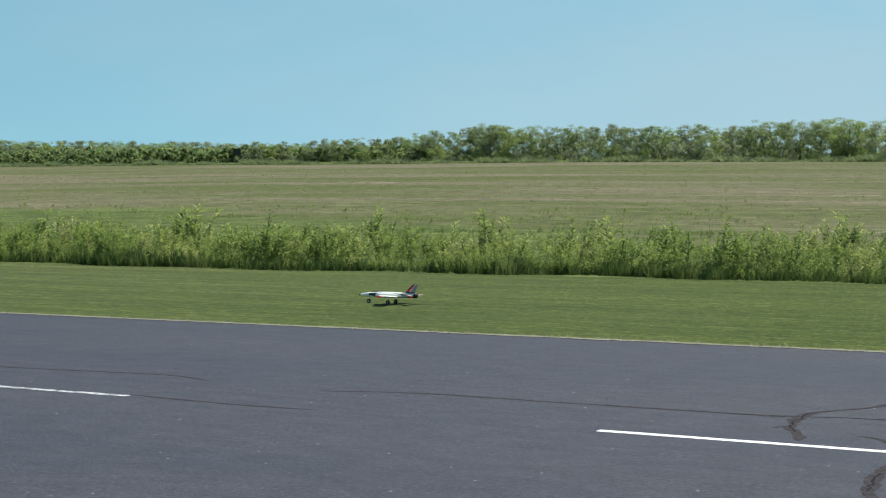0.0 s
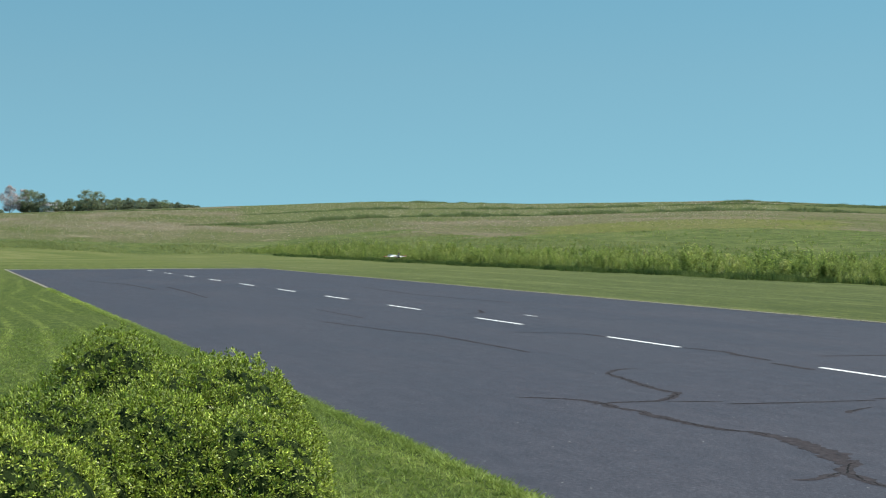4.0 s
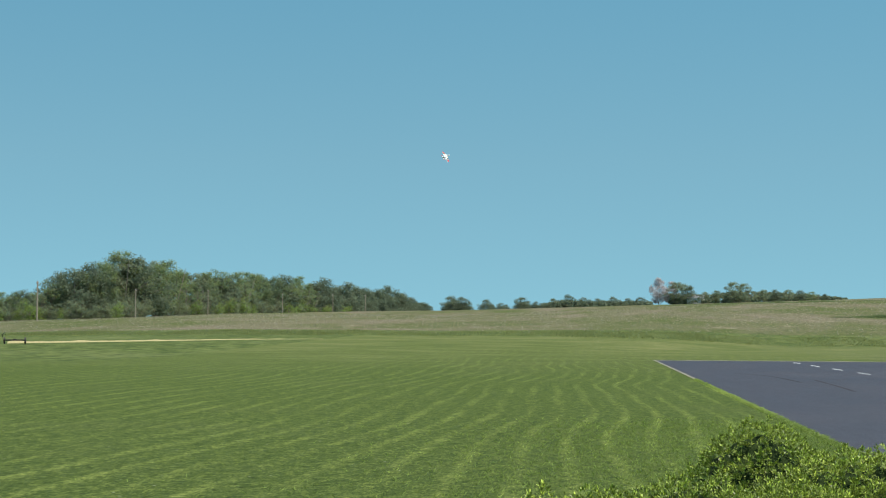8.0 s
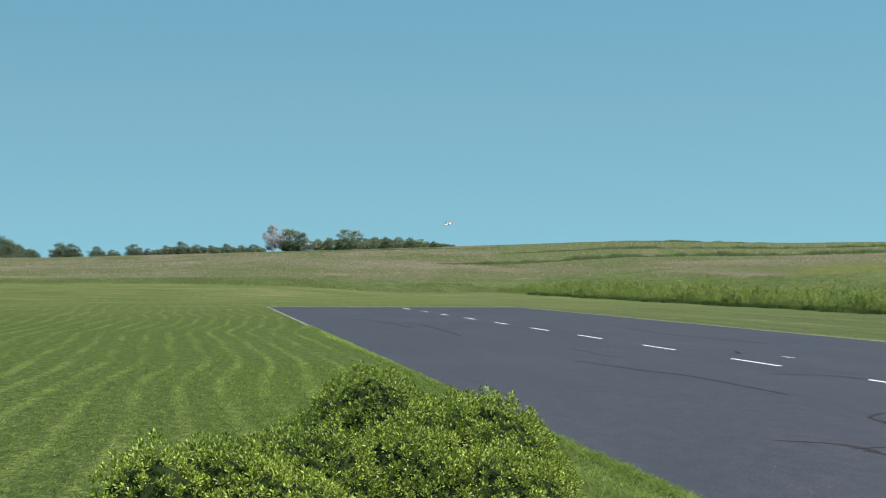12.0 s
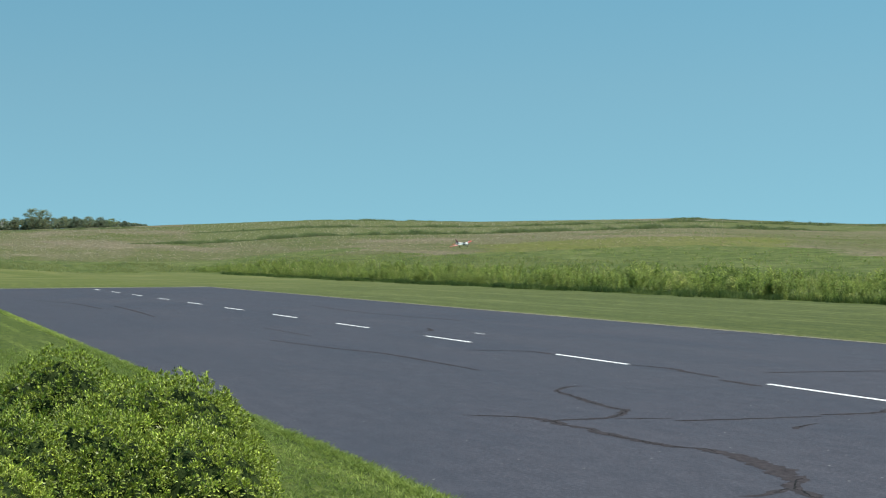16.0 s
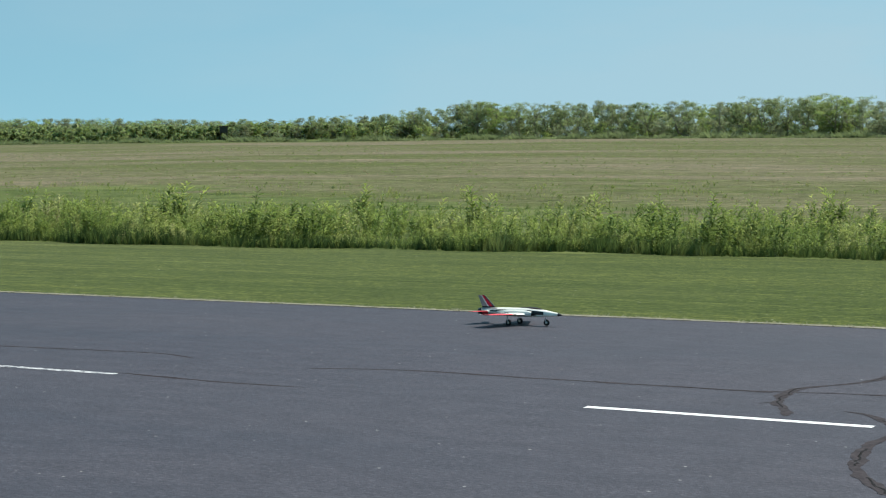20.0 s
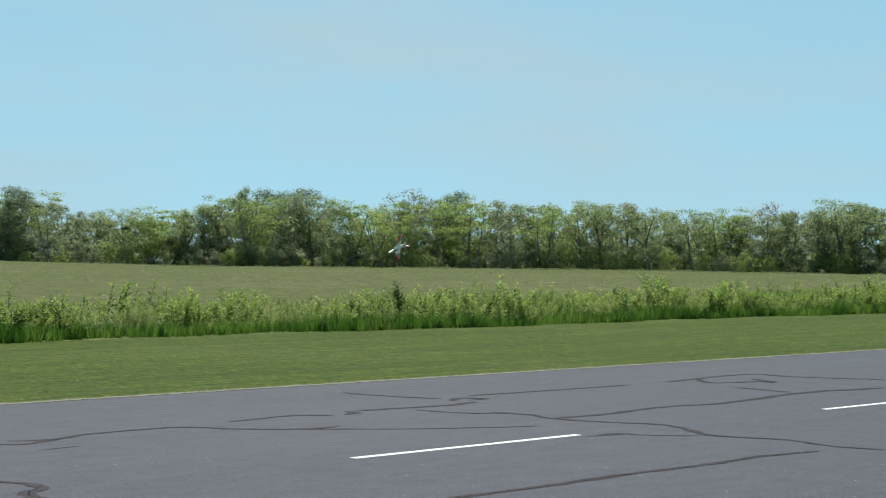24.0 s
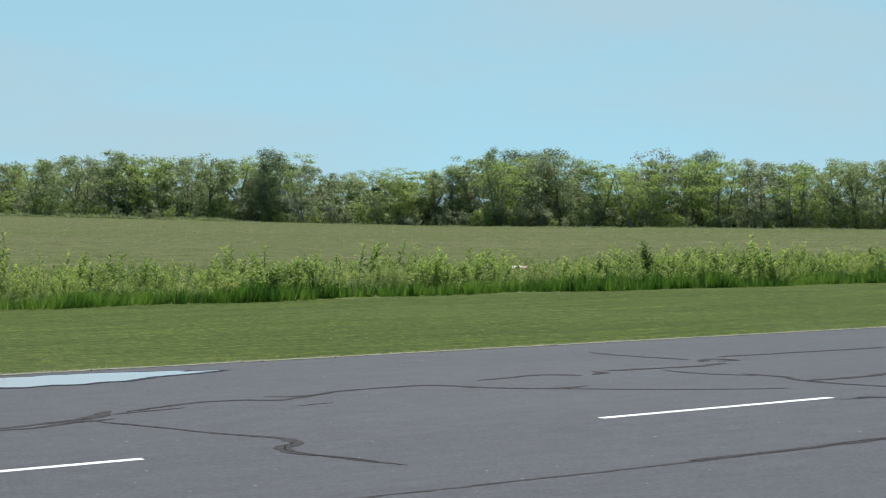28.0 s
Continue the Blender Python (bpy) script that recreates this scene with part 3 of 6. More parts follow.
def crack(*corners):
    """A ragged ribbon of tar laid on the asphalt along corners of x, y and width, each at a height of its own."""
    height = 0.0016 + 0.00003 * len([ob for ob in STRIP.children if ob.name.startswith("crack_seal")])
    pts, widths = [Vector((x, y, 0)) for x, y, _ in corners], [w for _, _, w in corners]
    path = []
    for k in range(len(pts) - 1):
        p0, p1, p2, p3 = pts[max(k - 1, 0)], pts[k], pts[k + 1], pts[min(k + 2, len(pts) - 1)]
        n = max(3, int((p2 - p1).length / 0.06))
        for s in range(n):
            u = s / n
            path.append((0.5 * (2 * p1 + (p2 - p0) * u + (2 * p0 - 5 * p1 + 4 * p2 - p3) * u * u + (3 * p1 - p0 - 3 * p2 + p3) * u ** 3), widths[k] + (widths[k + 1] - widths[k]) * u))
    path.append((pts[-1], widths[-1]))
    bm = bmesh.new()
    for slot, lift in ((0, height), (1, height + 0.0003)):
        last = None
        for k, (p, width) in enumerate(path):
            way = (path[min(k + 1, len(path) - 1)][0] - path[max(k - 1, 0)][0]).normalized()
            side = Vector((-way.y, way.x, 0))
            width = width * min(1, 0.35 + min(k, len(path) - 1 - k) / 5)
            if slot:
                # the crack itself opens here and there along the widest seals
                open_ = width > 0.075 and noise.noise(p * 1.9 + Vector((3, 1, 0))) > -0.12
                if not open_:
                    last = None
                    continue
                q = p + side * width * (0.28 * noise.noise(p * 6.0) + 0.3 * noise.noise(p * 17.0))
                edge = [0.006 + 0.012 * abs(noise.noise(p * 11.0 + Vector((s, 0, 0)))) for s in (3, 8)]
            else:
                q = p + side * width * 0.5 * (0.3 * noise.noise(p * 2.3) + 0.35 * noise.noise(p * 9.0))
                edge = [max(width * 0.5 * (0.9 + 0.7 * noise.noise(p * 4.0 + Vector((5, 0, s))) + 0.5 * noise.noise(p * 15.0 + Vector((5, s, 0)))), 0.005) for s in (3, 8)]
            row = (bm.verts.new((q + side * edge[0]).to_tuple()[:2] + (lift,)), bm.verts.new((q - side * edge[1]).to_tuple()[:2] + (lift,)))
            if last:
                bm.faces.new((last[0], last[1], row[1], row[0])).material_index = slot
            last = row
    part("crack_seal", bm, [TAR, GAP], STRIP, "dark brown tar sealing a crack")


GAP = bark_material("open_crack", (0.004, 0.004, 0.004), (0.016, 0.014, 0.014))
# Cracks sealed with tar, from west to east: the corners of the way each runs, with its width there.
crack((-35.10, 7.86, 0.09), (-31.26, 8.35, 0.11), (-29.44, 8.70, 0.12), (-26.69, 8.77, 0.1), (-24.52, 8.79, 0.07))
crack((-41.32, 9.11, 0.06), (-36.43, 9.10, 0.07))
crack((-16.45, 12.72, 0.06), (-14.45, 12.81, 0.06), (-12.16, 12.93, 0.06), (-10.61, 13.08, 0.05), (-9.89, 12.87, 0.04))
crack((-9.79, 11.62, 0.05), (-8.61, 11.50, 0.06), (-7.73, 11.52, 0.03))
crack((-8.48, 12.69, 0.04), (-7.54, 12.96, 0.06), (-6.25, 12.96, 0.06), (-4.22, 12.99, 0.06))
crack((-71.88, 6.09, 0.1), (-66.45, 7.09, 0.14), (-58.95, 7.29, 0.1))
crack((-62.52, 8.16, 0.1), (-56.0, 8.0, 0.12), (-50.39, 7.78, 0.1))
crack((-60.0, 15.0, 0.08), (-52.0, 14.6, 0.1), (-44.0, 15.2, 0.08))
crack((3.6, 9.06, 0.045), (5.88, 9.05, 0.05), (8.56, 9.00, 0.05), (10.96, 9.02, 0.05))
crack((-17.64, 6.13, 0.07), (-17.36, 6.49, 0.10), (-17.09, 6.71, 0.13), (-16.61, 6.78, 0.16), (-16.22, 6.74, 0.12), (-15.83, 6.83, 0.14), (-15.22, 6.81, 0.16), (-14.65, 6.85, 0.15), (-14.12, 6.89, 0.14), (-13.80, 7.08, 0.14), (-13.27, 7.10, 0.20), (-12.67, 7.05, 0.27), (-12.07, 6.93, 0.32), (-11.55, 6.76, 0.14), (-11.28, 6.56, 0.15), (-10.83, 6.46, 0.14), (-10.56, 6.44, 0.10), (-10.23, 6.44, 0.07), (-10.06, 6.52, 0.06))
crack((-11.23, 6.52, 0.15), (-11.03, 6.23, 0.09), (-10.95, 6.05, 0.08), (-10.98, 5.94, 0.06))
crack((-11.82, 7.00, 0.06), (-11.50, 6.71, 0.16))
crack((-16.62, 6.65, 0.15), (-16.75, 7.03, 0.13), (-16.74, 7.42, 0.13), (-16.96, 7.69, 0.12), (-17.36, 7.95, 0.13), (-17.61, 8.08, 0.13), (-17.80, 8.04, 0.12), (-18.64, 8.11, 0.11), (-19.69, 8.27, 0.11), (-20.35, 8.38, 0.08), (-20.92, 8.72, 0.12), (-21.05, 9.08, 0.08))
crack((-16.68, 7.53, 0.06), (-16.49, 8.12, 0.10))
crack((-16.24, 8.03, 0.13), (-16.17, 8.65, 0.11), (-16.15, 9.21, 0.10), (-16.15, 9.75, 0.14))
crack((-16.27, 9.82, 0.14), (-16.29, 10.48, 0.14), (-16.53, 10.94, 0.23), (-16.93, 11.33, 0.20), (-16.94, 11.62, 0.12), (-16.76, 12.08, 0.12), (-16.45, 12.61, 0.12), (-16.16, 12.47, 0.10), (-15.73, 12.14, 0.07))
crack((-16.26, 12.45, 0.20), (-16.46, 12.75, 0.17), (-16.70, 13.33, 0.18), (-16.98, 13.70, 0.18), (-17.18, 13.90, 0.16), (-17.60, 14.10, 0.12))
crack((-15.03, 8.78, 0.15), (-15.30, 9.03, 0.09), (-15.49, 9.32, 0.06))
crack((-24.87, 11.53, 0.1), (-23.79, 11.71, 0.12), (-22.95, 11.59, 0.14), (-21.86, 11.51, 0.1))
crack((-21.45, 11.29, 0.11), (-20.11, 11.24, 0.15))
crack((-22.48, 12.61, 0.10), (-22.29, 13.92, 0.13), (-21.93, 15.81, 0.14), (-21.75, 17.47, 0.11))
crack((-29.97, 10.42, 0.1), (-29.18, 11.35, 0.12), (-28.03, 11.50, 0.1))
crack((-34.25, 17.88, 0.14), (-33.82, 18.54, 0.16))
crack((-38.05, 11.99, 0.12), (-38.12, 12.43, 0.14), (-39.66, 12.86, 0.1))

crack((-3.76, 18.84, 0.09), (-3.59, 17.59, 0.12), (-3.47, 16.72, 0.13), (-3.32, 16.19, 0.14), (-3.14, 15.85, 0.12), (-3.05, 15.13, 0.09), (-2.95, 14.36, 0.05))
crack((-3.36, 16.19, 0.07), (-3.22, 15.12, 0.10), (-3.12, 14.42, 0.13), (-2.98, 13.99, 0.06))
crack((-3.13, 16.47, 0.04), (-3.27, 15.64, 0.07), (-3.49, 14.82, 0.07), (-3.66, 14.54, 0.09), (-3.67, 14.29, 0.11), (-3.79, 13.87, 0.06), (-3.99, 13.54, 0.06), (-4.10, 13.35, 0.08), (-4.10, 13.03, 0.12), (-4.02, 12.49, 0.09), (-3.83, 12.07, 0.10), (-3.73, 11.76, 0.08))
crack((-4.11, 12.32, 0.03), (-4.03, 12.46, 0.05))
crack((-4.27, 17.73, 0.05), (-3.95, 17.69, 0.06), (-3.60, 17.29, 0.09))
crack((-4.81, 12.95, 0.04), (-4.18, 13.05, 0.04), (-3.69, 13.17, 0.04), (-3.01, 13.24, 0.04), (-2.60, 13.31, 0.04), (-2.39, 13.41, 0.07), (-2.24, 13.35, 0.09), (-2.06, 13.37, 0.05), (-1.89, 13.53, 0.05), (-1.68, 13.85, 0.05))
crack((-2.98, 13.99, 0.08), (-2.69, 13.75, 0.07), (-2.49, 13.69, 0.09), (-2.35, 13.52, 0.13), (-2.24, 13.24, 0.14), (-2.23, 12.84, 0.08))
crack((-2.58, 13.21, 0.07), (-2.53, 13.54, 0.11), (-2.45, 13.77, 0.11), (-2.36, 14.05, 0.12), (-2.34, 14.29, 0.12), (-2.47, 14.57, 0.08), (-2.64, 14.81, 0.07), (-2.84, 14.93, 0.04))
crack((-2.31, 14.21, 0.10), (-2.12, 14.11, 0.06), (-1.81, 13.98, 0.05), (-1.48, 13.98, 0.06), (-1.09, 13.90, 0.06), (-0.53, 13.92, 0.05), (0.34, 13.89, 0.05), (0.84, 13.94, 0.05), (1.20, 13.94, 0.06), (1.60, 14.02, 0.06))
crack((-2.93, 13.00, 0.03), (-2.81, 12.88, 0.08), (-2.70, 12.89, 0.07), (-2.55, 13.04, 0.05), (-2.46, 13.15, 0.03))
crack((-2.81, 12.88, 0.06), (-2.79, 12.49, 0.07), (-2.82, 12.12, 0.06), (-2.91, 11.87, 0.09), (-3.02, 11.81, 0.09), (-3.14, 12.00, 0.06), (-3.27, 12.13, 0.05), (-3.42, 12.18, 0.02))
crack((-1.87, 12.87, 0.07), (-1.98, 12.70, 0.06), (-2.14, 12.49, 0.06), (-2.38, 12.38, 0.05), (-2.46, 12.15, 0.06), (-2.55, 11.94, 0.06), (-2.70, 11.87, 0.03))
crack((-3.14, 12.03, 0.03), (-2.98, 11.75, 0.07), (-2.83, 11.44, 0.09), (-2.81, 11.08, 0.09), (-2.85, 10.83, 0.08), (-2.81, 10.46, 0.10), (-2.75, 10.10, 0.10), (-2.70, 9.86, 0.10), (-2.54, 9.53, 0.11), (-2.40, 9.27, 0.09), (-2.24, 9.05, 0.11), (-2.05, 8.87, 0.10), (-1.89, 8.71, 0.09), (-1.66, 8.48, 0.07))
crack((-2.71, 11.37, 0.04), (-2.80, 11.34, 0.08))
crack((-1.67, 15.83, 0.05), (-1.50, 15.70, 0.05), (-0.71, 15.68, 0.05), (-0.54, 15.55, 0.06), (0.02, 15.51, 0.05), (0.53, 15.56, 0.05), (1.78, 15.58, 0.05))
crack((-0.04, 12.77, 0.02), (-0.28, 12.68, 0.03), (-0.44, 12.54, 0.05), (-0.48, 12.42, 0.03), (-0.43, 11.91, 0.06), (-0.38, 11.51, 0.08), (-0.37, 11.26, 0.07), (-0.31, 10.98, 0.06), (-0.23, 10.74, 0.06))
crack((-0.27, 11.03, 0.04), (-0.06, 11.08, 0.04), (0.23, 10.92, 0.04), (0.65, 10.79, 0.03), (0.96, 10.67, 0.03), (1.23, 10.68, 0.03))
crack((0.74, 11.58, 0.03), (0.54, 11.46, 0.04), (0.39, 11.29, 0.06), (0.31, 11.10, 0.08), (0.25, 10.75, 0.09), (0.16, 10.48, 0.07), (0.10, 10.20, 0.07), (0.07, 9.95, 0.07), (0.08, 9.55, 0.08), (0.09, 9.21, 0.09), (0.11, 8.60, 0.10))
crack((-0.22, 10.21, 0.02), (-0.19, 10.09, 0.04), (-0.10, 10.04, 0.02), (0.06, 9.97, 0.02))
crack((0.19, 9.67, 0.03), (0.11, 9.82, 0.03))
crack((0.39, 10.24, 0.08), (0.44, 10.53, 0.09), (0.54, 10.69, 0.06), (0.80, 10.90, 0.05), (0.86, 11.08, 0.08), (0.86, 11.39, 0.08), (0.89, 11.91, 0.10), (0.94, 12.27, 0.12), (1.04, 12.45, 0.08), (1.25, 12.56, 0.06), (1.41, 12.79, 0.08), (1.49, 13.05, 0.06))
crack((0.51, 9.96, 0.02), (0.69, 9.81, 0.02), (0.88, 9.78, 0.02), (1.04, 9.78, 0.02))

crack((1.42, 13.78, 0.09), (1.50, 13.50, 0.13), (1.60, 13.41, 0.11), (1.89, 13.58, 0.05))
crack((1.50, 13.47, 0.06), (1.49, 13.03, 0.08), (1.43, 12.41, 0.09))
crack((0.67, 13.72, 0.06), (1.02, 13.74, 0.06), (1.42, 13.78, 0.07), (1.93, 13.83, 0.07), (2.64, 13.88, 0.07), (3.36, 13.88, 0.06), (4.25, 13.85, 0.06), (4.64, 13.79, 0.06), (5.04, 13.90, 0.06), (5.44, 13.97, 0.08), (5.93, 14.11, 0.09), (6.39, 14.27, 0.12), (6.62, 14.46, 0.12))
crack((5.28, 13.84, 0.04), (5.65, 13.83, 0.07), (6.02, 14.00, 0.11), (6.28, 14.02, 0.11))
crack((0.65, 15.31, 0.07), (1.38, 15.38, 0.06), (2.10, 15.47, 0.07), (2.60, 15.68, 0.06), (3.16, 15.79, 0.06), (3.79, 15.89, 0.05))

crack((6.09, 14.07, 0.09), (6.29, 14.04, 0.09), (6.49, 14.06, 0.07))
crack((6.63, 14.41, 0.10), (6.88, 14.46, 0.07), (7.44, 14.53, 0.04))
crack((6.02, 14.02, 0.07), (6.26, 14.22, 0.16), (6.52, 14.43, 0.15), (6.71, 14.70, 0.18))
crack((6.83, 14.55, 0.08), (7.38, 14.76, 0.08), (7.75, 14.88, 0.08), (8.17, 14.84, 0.08), (8.49, 14.61, 0.08), (8.81, 14.71, 0.09), (9.07, 14.81, 0.09), (9.48, 15.02, 0.09), (10.07, 15.05, 0.08), (10.51, 15.04, 0.10), (10.73, 14.88, 0.10), (10.94, 14.49, 0.10), (11.26, 14.10, 0.09), (11.64, 13.90, 0.13), (12.01, 13.95, 0.07))
crack((11.26, 14.10, 0.06), (11.85, 13.59, 0.08), (12.30, 13.19, 0.06), (13.17, 12.64, 0.06), (13.61, 12.47, 0.05))
crack((8.54, 14.98, 0.06), (8.82, 14.84, 0.06), (9.10, 14.85, 0.06))
crack((8.31, 14.03, 0.03), (8.83, 14.09, 0.05))
crack((6.26, 13.96, 0.07), (6.45, 13.45, 0.06), (6.62, 12.92, 0.06), (6.76, 12.49, 0.06), (6.99, 12.04, 0.08), (7.00, 11.81, 0.13), (6.93, 11.64, 0.14), (6.76, 11.51, 0.14), (6.67, 11.37, 0.14), (6.65, 11.18, 0.10), (6.70, 10.94, 0.08), (6.81, 10.63, 0.09), (6.88, 10.36, 0.08), (6.96, 10.09, 0.04))
crack((11.40, 15.14, 0.07), (11.90, 15.21, 0.09), (12.44, 15.26, 0.11), (12.77, 14.94, 0.11))
crack((13.21, 15.27, 0.12), (13.21, 15.08, 0.19), (12.91, 14.92, 0.08))
crack((13.35, 15.26, 0.12), (14.04, 15.16, 0.12), (14.71, 15.07, 0.13), (15.39, 15.21, 0.11))
crack((15.19, 17.59, 0.10), (15.14, 17.13, 0.10), (15.24, 16.45, 0.10), (15.40, 15.87, 0.12))
crack((15.27, 15.52, 0.18), (15.67, 15.79, 0.14), (15.82, 15.45, 0.14), (15.50, 15.46, 0.09))
crack((16.03, 15.99, 0.10), (17.14, 15.92, 0.11), (18.45, 15.86, 0.11), (19.24, 15.83, 0.12))
crack((14.01, 14.88, 0.08), (14.04, 14.38, 0.10), (14.25, 13.94, 0.08), (14.41, 13.74, 0.08))
crack((13.05, 11.36, 0.04), (13.67, 11.25, 0.06))

crack((14.44, 14.01, 0.08), (14.51, 13.43, 0.11), (14.36, 12.98, 0.11), (14.44, 12.33, 0.10), (14.65, 11.78, 0.10), (14.62, 11.36, 0.10), (14.15, 10.63, 0.12), (14.21, 10.18, 0.09), (14.32, 9.70, 0.09), (14.15, 9.13, 0.08), (14.23, 8.58, 0.08))
crack((14.36, 12.98, 0.11), (15.20, 12.90, 0.12), (16.51, 13.09, 0.13), (17.57, 12.93, 0.14), (19.50, 13.21, 0.16), (20.44, 13.19, 0.17), (21.51, 12.96, 0.18))
crack((13.33, 11.39, 0.04), (13.59, 11.30, 0.06), (13.67, 10.99, 0.06), (14.01, 10.60, 0.06))
crack((8.79, 9.06, 0.06), (9.70, 9.04, 0.07), (10.91, 9.07, 0.08), (12.02, 9.03, 0.09), (12.93, 9.07, 0.10), (13.68, 8.96, 0.08))
crack((20.10, 15.83, 0.13), (21.54, 16.07, 0.14), (22.58, 16.06, 0.15), (22.59, 15.31, 0.14), (23.01, 13.86, 0.14))
crack((21.13, 16.09, 0.14), (20.50, 15.30, 0.13), (21.21, 14.98, 0.16), (21.30, 14.74, 0.16), (21.68, 15.42, 0.14))
crack((19.98, 14.51, 0.12), (19.76, 13.39, 0.11))


def puddle(x, y, half_long, half_wide, label):
    """Still water with a damp dark rim round it."""
    thing = new("puddle")
    for name, grow, lift, mat_ in (("damp_rim", 1.07, 0.005, DAMP), ("water", 1.0, 0.006, WATER)):
        bm = bmesh.new()
        ring = []
        for k in range(160):
            a = 2 * math.pi * k / 160
            wob = 1 + 0.3 * noise.noise((math.cos(a) * 1.6 + x, math.sin(a) * 1.6, 2)) + 0.16 * noise.noise((math.cos(a) * 5 + x, math.sin(a) * 5, 7)) + 0.08 * noise.noise((math.cos(a) * 13 + x, math.sin(a) * 13, 4))
            ring.append(bm.verts.new((x + half_long * (wob + grow - 1) * math.cos(a), min(y + half_wide * (wob * (1.1 - 0.75 * abs(math.cos(a)) ** 1.5 + 0.25 * noise.noise((math.cos(a) * 4 + x, math.sin(a), 1))) + (grow - 1) * 2) * math.sin(a), FAR_EDGE - 0.12), lift)))
        bm.faces.new(ring)
        part(name, bm, mat_, thing)
    tagged(thing, label, "puddle")


DAMP = bark_material("damp_asphalt", (0.022, 0.0235, 0.031), (0.043, 0.046, 0.06))
puddle(7.5, 17.95, 2.1, 0.55, "long shallow rain puddle mirroring sky on asphalt")
puddle(-2.56, 17.85, 0.42, 0.22, "small rain puddle drying on the asphalt")


# ---- trees ----
def leaf_cloud(centres, radii, count, size, seed, flat=0.6):
    """Small bent leaf sprays round each centre, thick at the skin of each clump."""
    g = np.random.default_rng(seed)
    pick = g.integers(0, len(centres), count)
    d = g.normal(size=(count, 3))
    d /= np.linalg.norm(d, axis=1, keepdims=True)
    p = centres[pick] + d * (g.random((count, 1)) ** 0.45) * radii[pick][:, None] * np.array([1, 1, flat])
    # each spray faces out of its clump and upwards, more or less
    face = d * 0.7 + np.array([0, 0, 0.45]) + g.normal(size=(count, 3)) * 0.38
    face /= np.linalg.norm(face, axis=1, keepdims=True)
    a = g.normal(size=(count, 3))
    a -= face * (a * face).sum(1, keepdims=True)
    a /= np.linalg.norm(a, axis=1, keepdims=True)
    b = np.cross(face, a)
    s = size * (0.6 + 0.8 * g.random((count, 1)))
    return np.stack([p - a * s, p + b * s * 0.6 - face * s * 0.2, p + a * s, p - b * s * 0.6 - face * s * 0.2], 1)


def tree_kind(name, seed, leaf, bark, clumps, count, size, spread=0.3, base=0.28, flat=0.6, clump=0.13, shape="round", stems=1):
    """A tree one metre tall, as a trunk with limbs and a crown of many leaf sprays."""
    g = np.random.default_rng(seed)
    bm = bmesh.new()
    tips = []
    for s in range(stems):
        lean = Vector((g.normal() * 0.05, g.normal() * 0.05, 0)) * (1 if stems == 1 else 2.2)
        foot = Vector((g.normal() * 0.03, g.normal() * 0.03, -0.03)) if stems > 1 else Vector((0, 0, -0.03))
        thick = 0.017 if stems == 1 else 0.012
        fork = base + 0.12
        tube(bm, [(foot, thick * 1.25), (foot + lean * 0.4 + Vector((0, 0, fork * 0.5)), thick), (foot + lean + Vector((0, 0, fork)), thick * 0.85), (foot + lean * 2 + Vector((g.normal() * 0.02, g.normal() * 0.02, 0.86)), thick * 0.25)])
        for k in range(5 if stems == 1 else 3):
            a = g.random() * 6.28
            z0 = fork * 0.75 + 0.08 * k
            out = spread * (0.5 + 0.5 * g.random())
            end = foot + lean + Vector((math.cos(a) * out, math.sin(a) * out, min(0.9, z0 + 0.18 + 0.2 * g.random())))
            tube(bm, [(foot + lean + Vector((0, 0, z0)), thick * 0.55), ((foot + lean + Vector((0, 0, z0)) + end) / 2 + Vector((0, 0, 0.03)), thick * 0.4), (end, thick * 0.15)], 5)
            tips.append(end)
    centres, radii = [np.array(t) for t in tips], [clump] * len(tips)
    while len(centres) < clumps:
        z = base + (0.94 - base) * g.random() ** {"umbrella": 0.75, "dome": 1.5}.get(shape, 0.95)
        h = (z - base) / (0.94 - base)
        wide = {"round": math.sqrt(max(0, 1 - (2 * h - 0.9) ** 2 / 1.25)), "umbrella": 0.5 + 0.55 * h, "dome": math.sqrt(max(0.05, 1 - 0.92 * h * h)), "oval": math.sqrt(max(0.03, 1 - (2 * h - 0.8) ** 2 / 1.5)) * 0.95}[shape]
        a, q = g.random() * 6.28, math.sqrt(g.random())
        centres.append(np.array((math.cos(a) * q * spread * wide, math.sin(a) * q * spread * wide, z)))
        radii.append(clump * (0.6 + 0.7 * g.random()))
    leaves = leaf_cloud(np.array(centres), np.array(radii), count, size, seed, flat)
    leaves[..., 2] = np.clip(leaves[..., 2], 0.03, 1.02)
    tree = new(name)
    part("trunk", bm, bark, tree)
    held("crown", quads("crown", leaves, leaf), tree)
    return tree


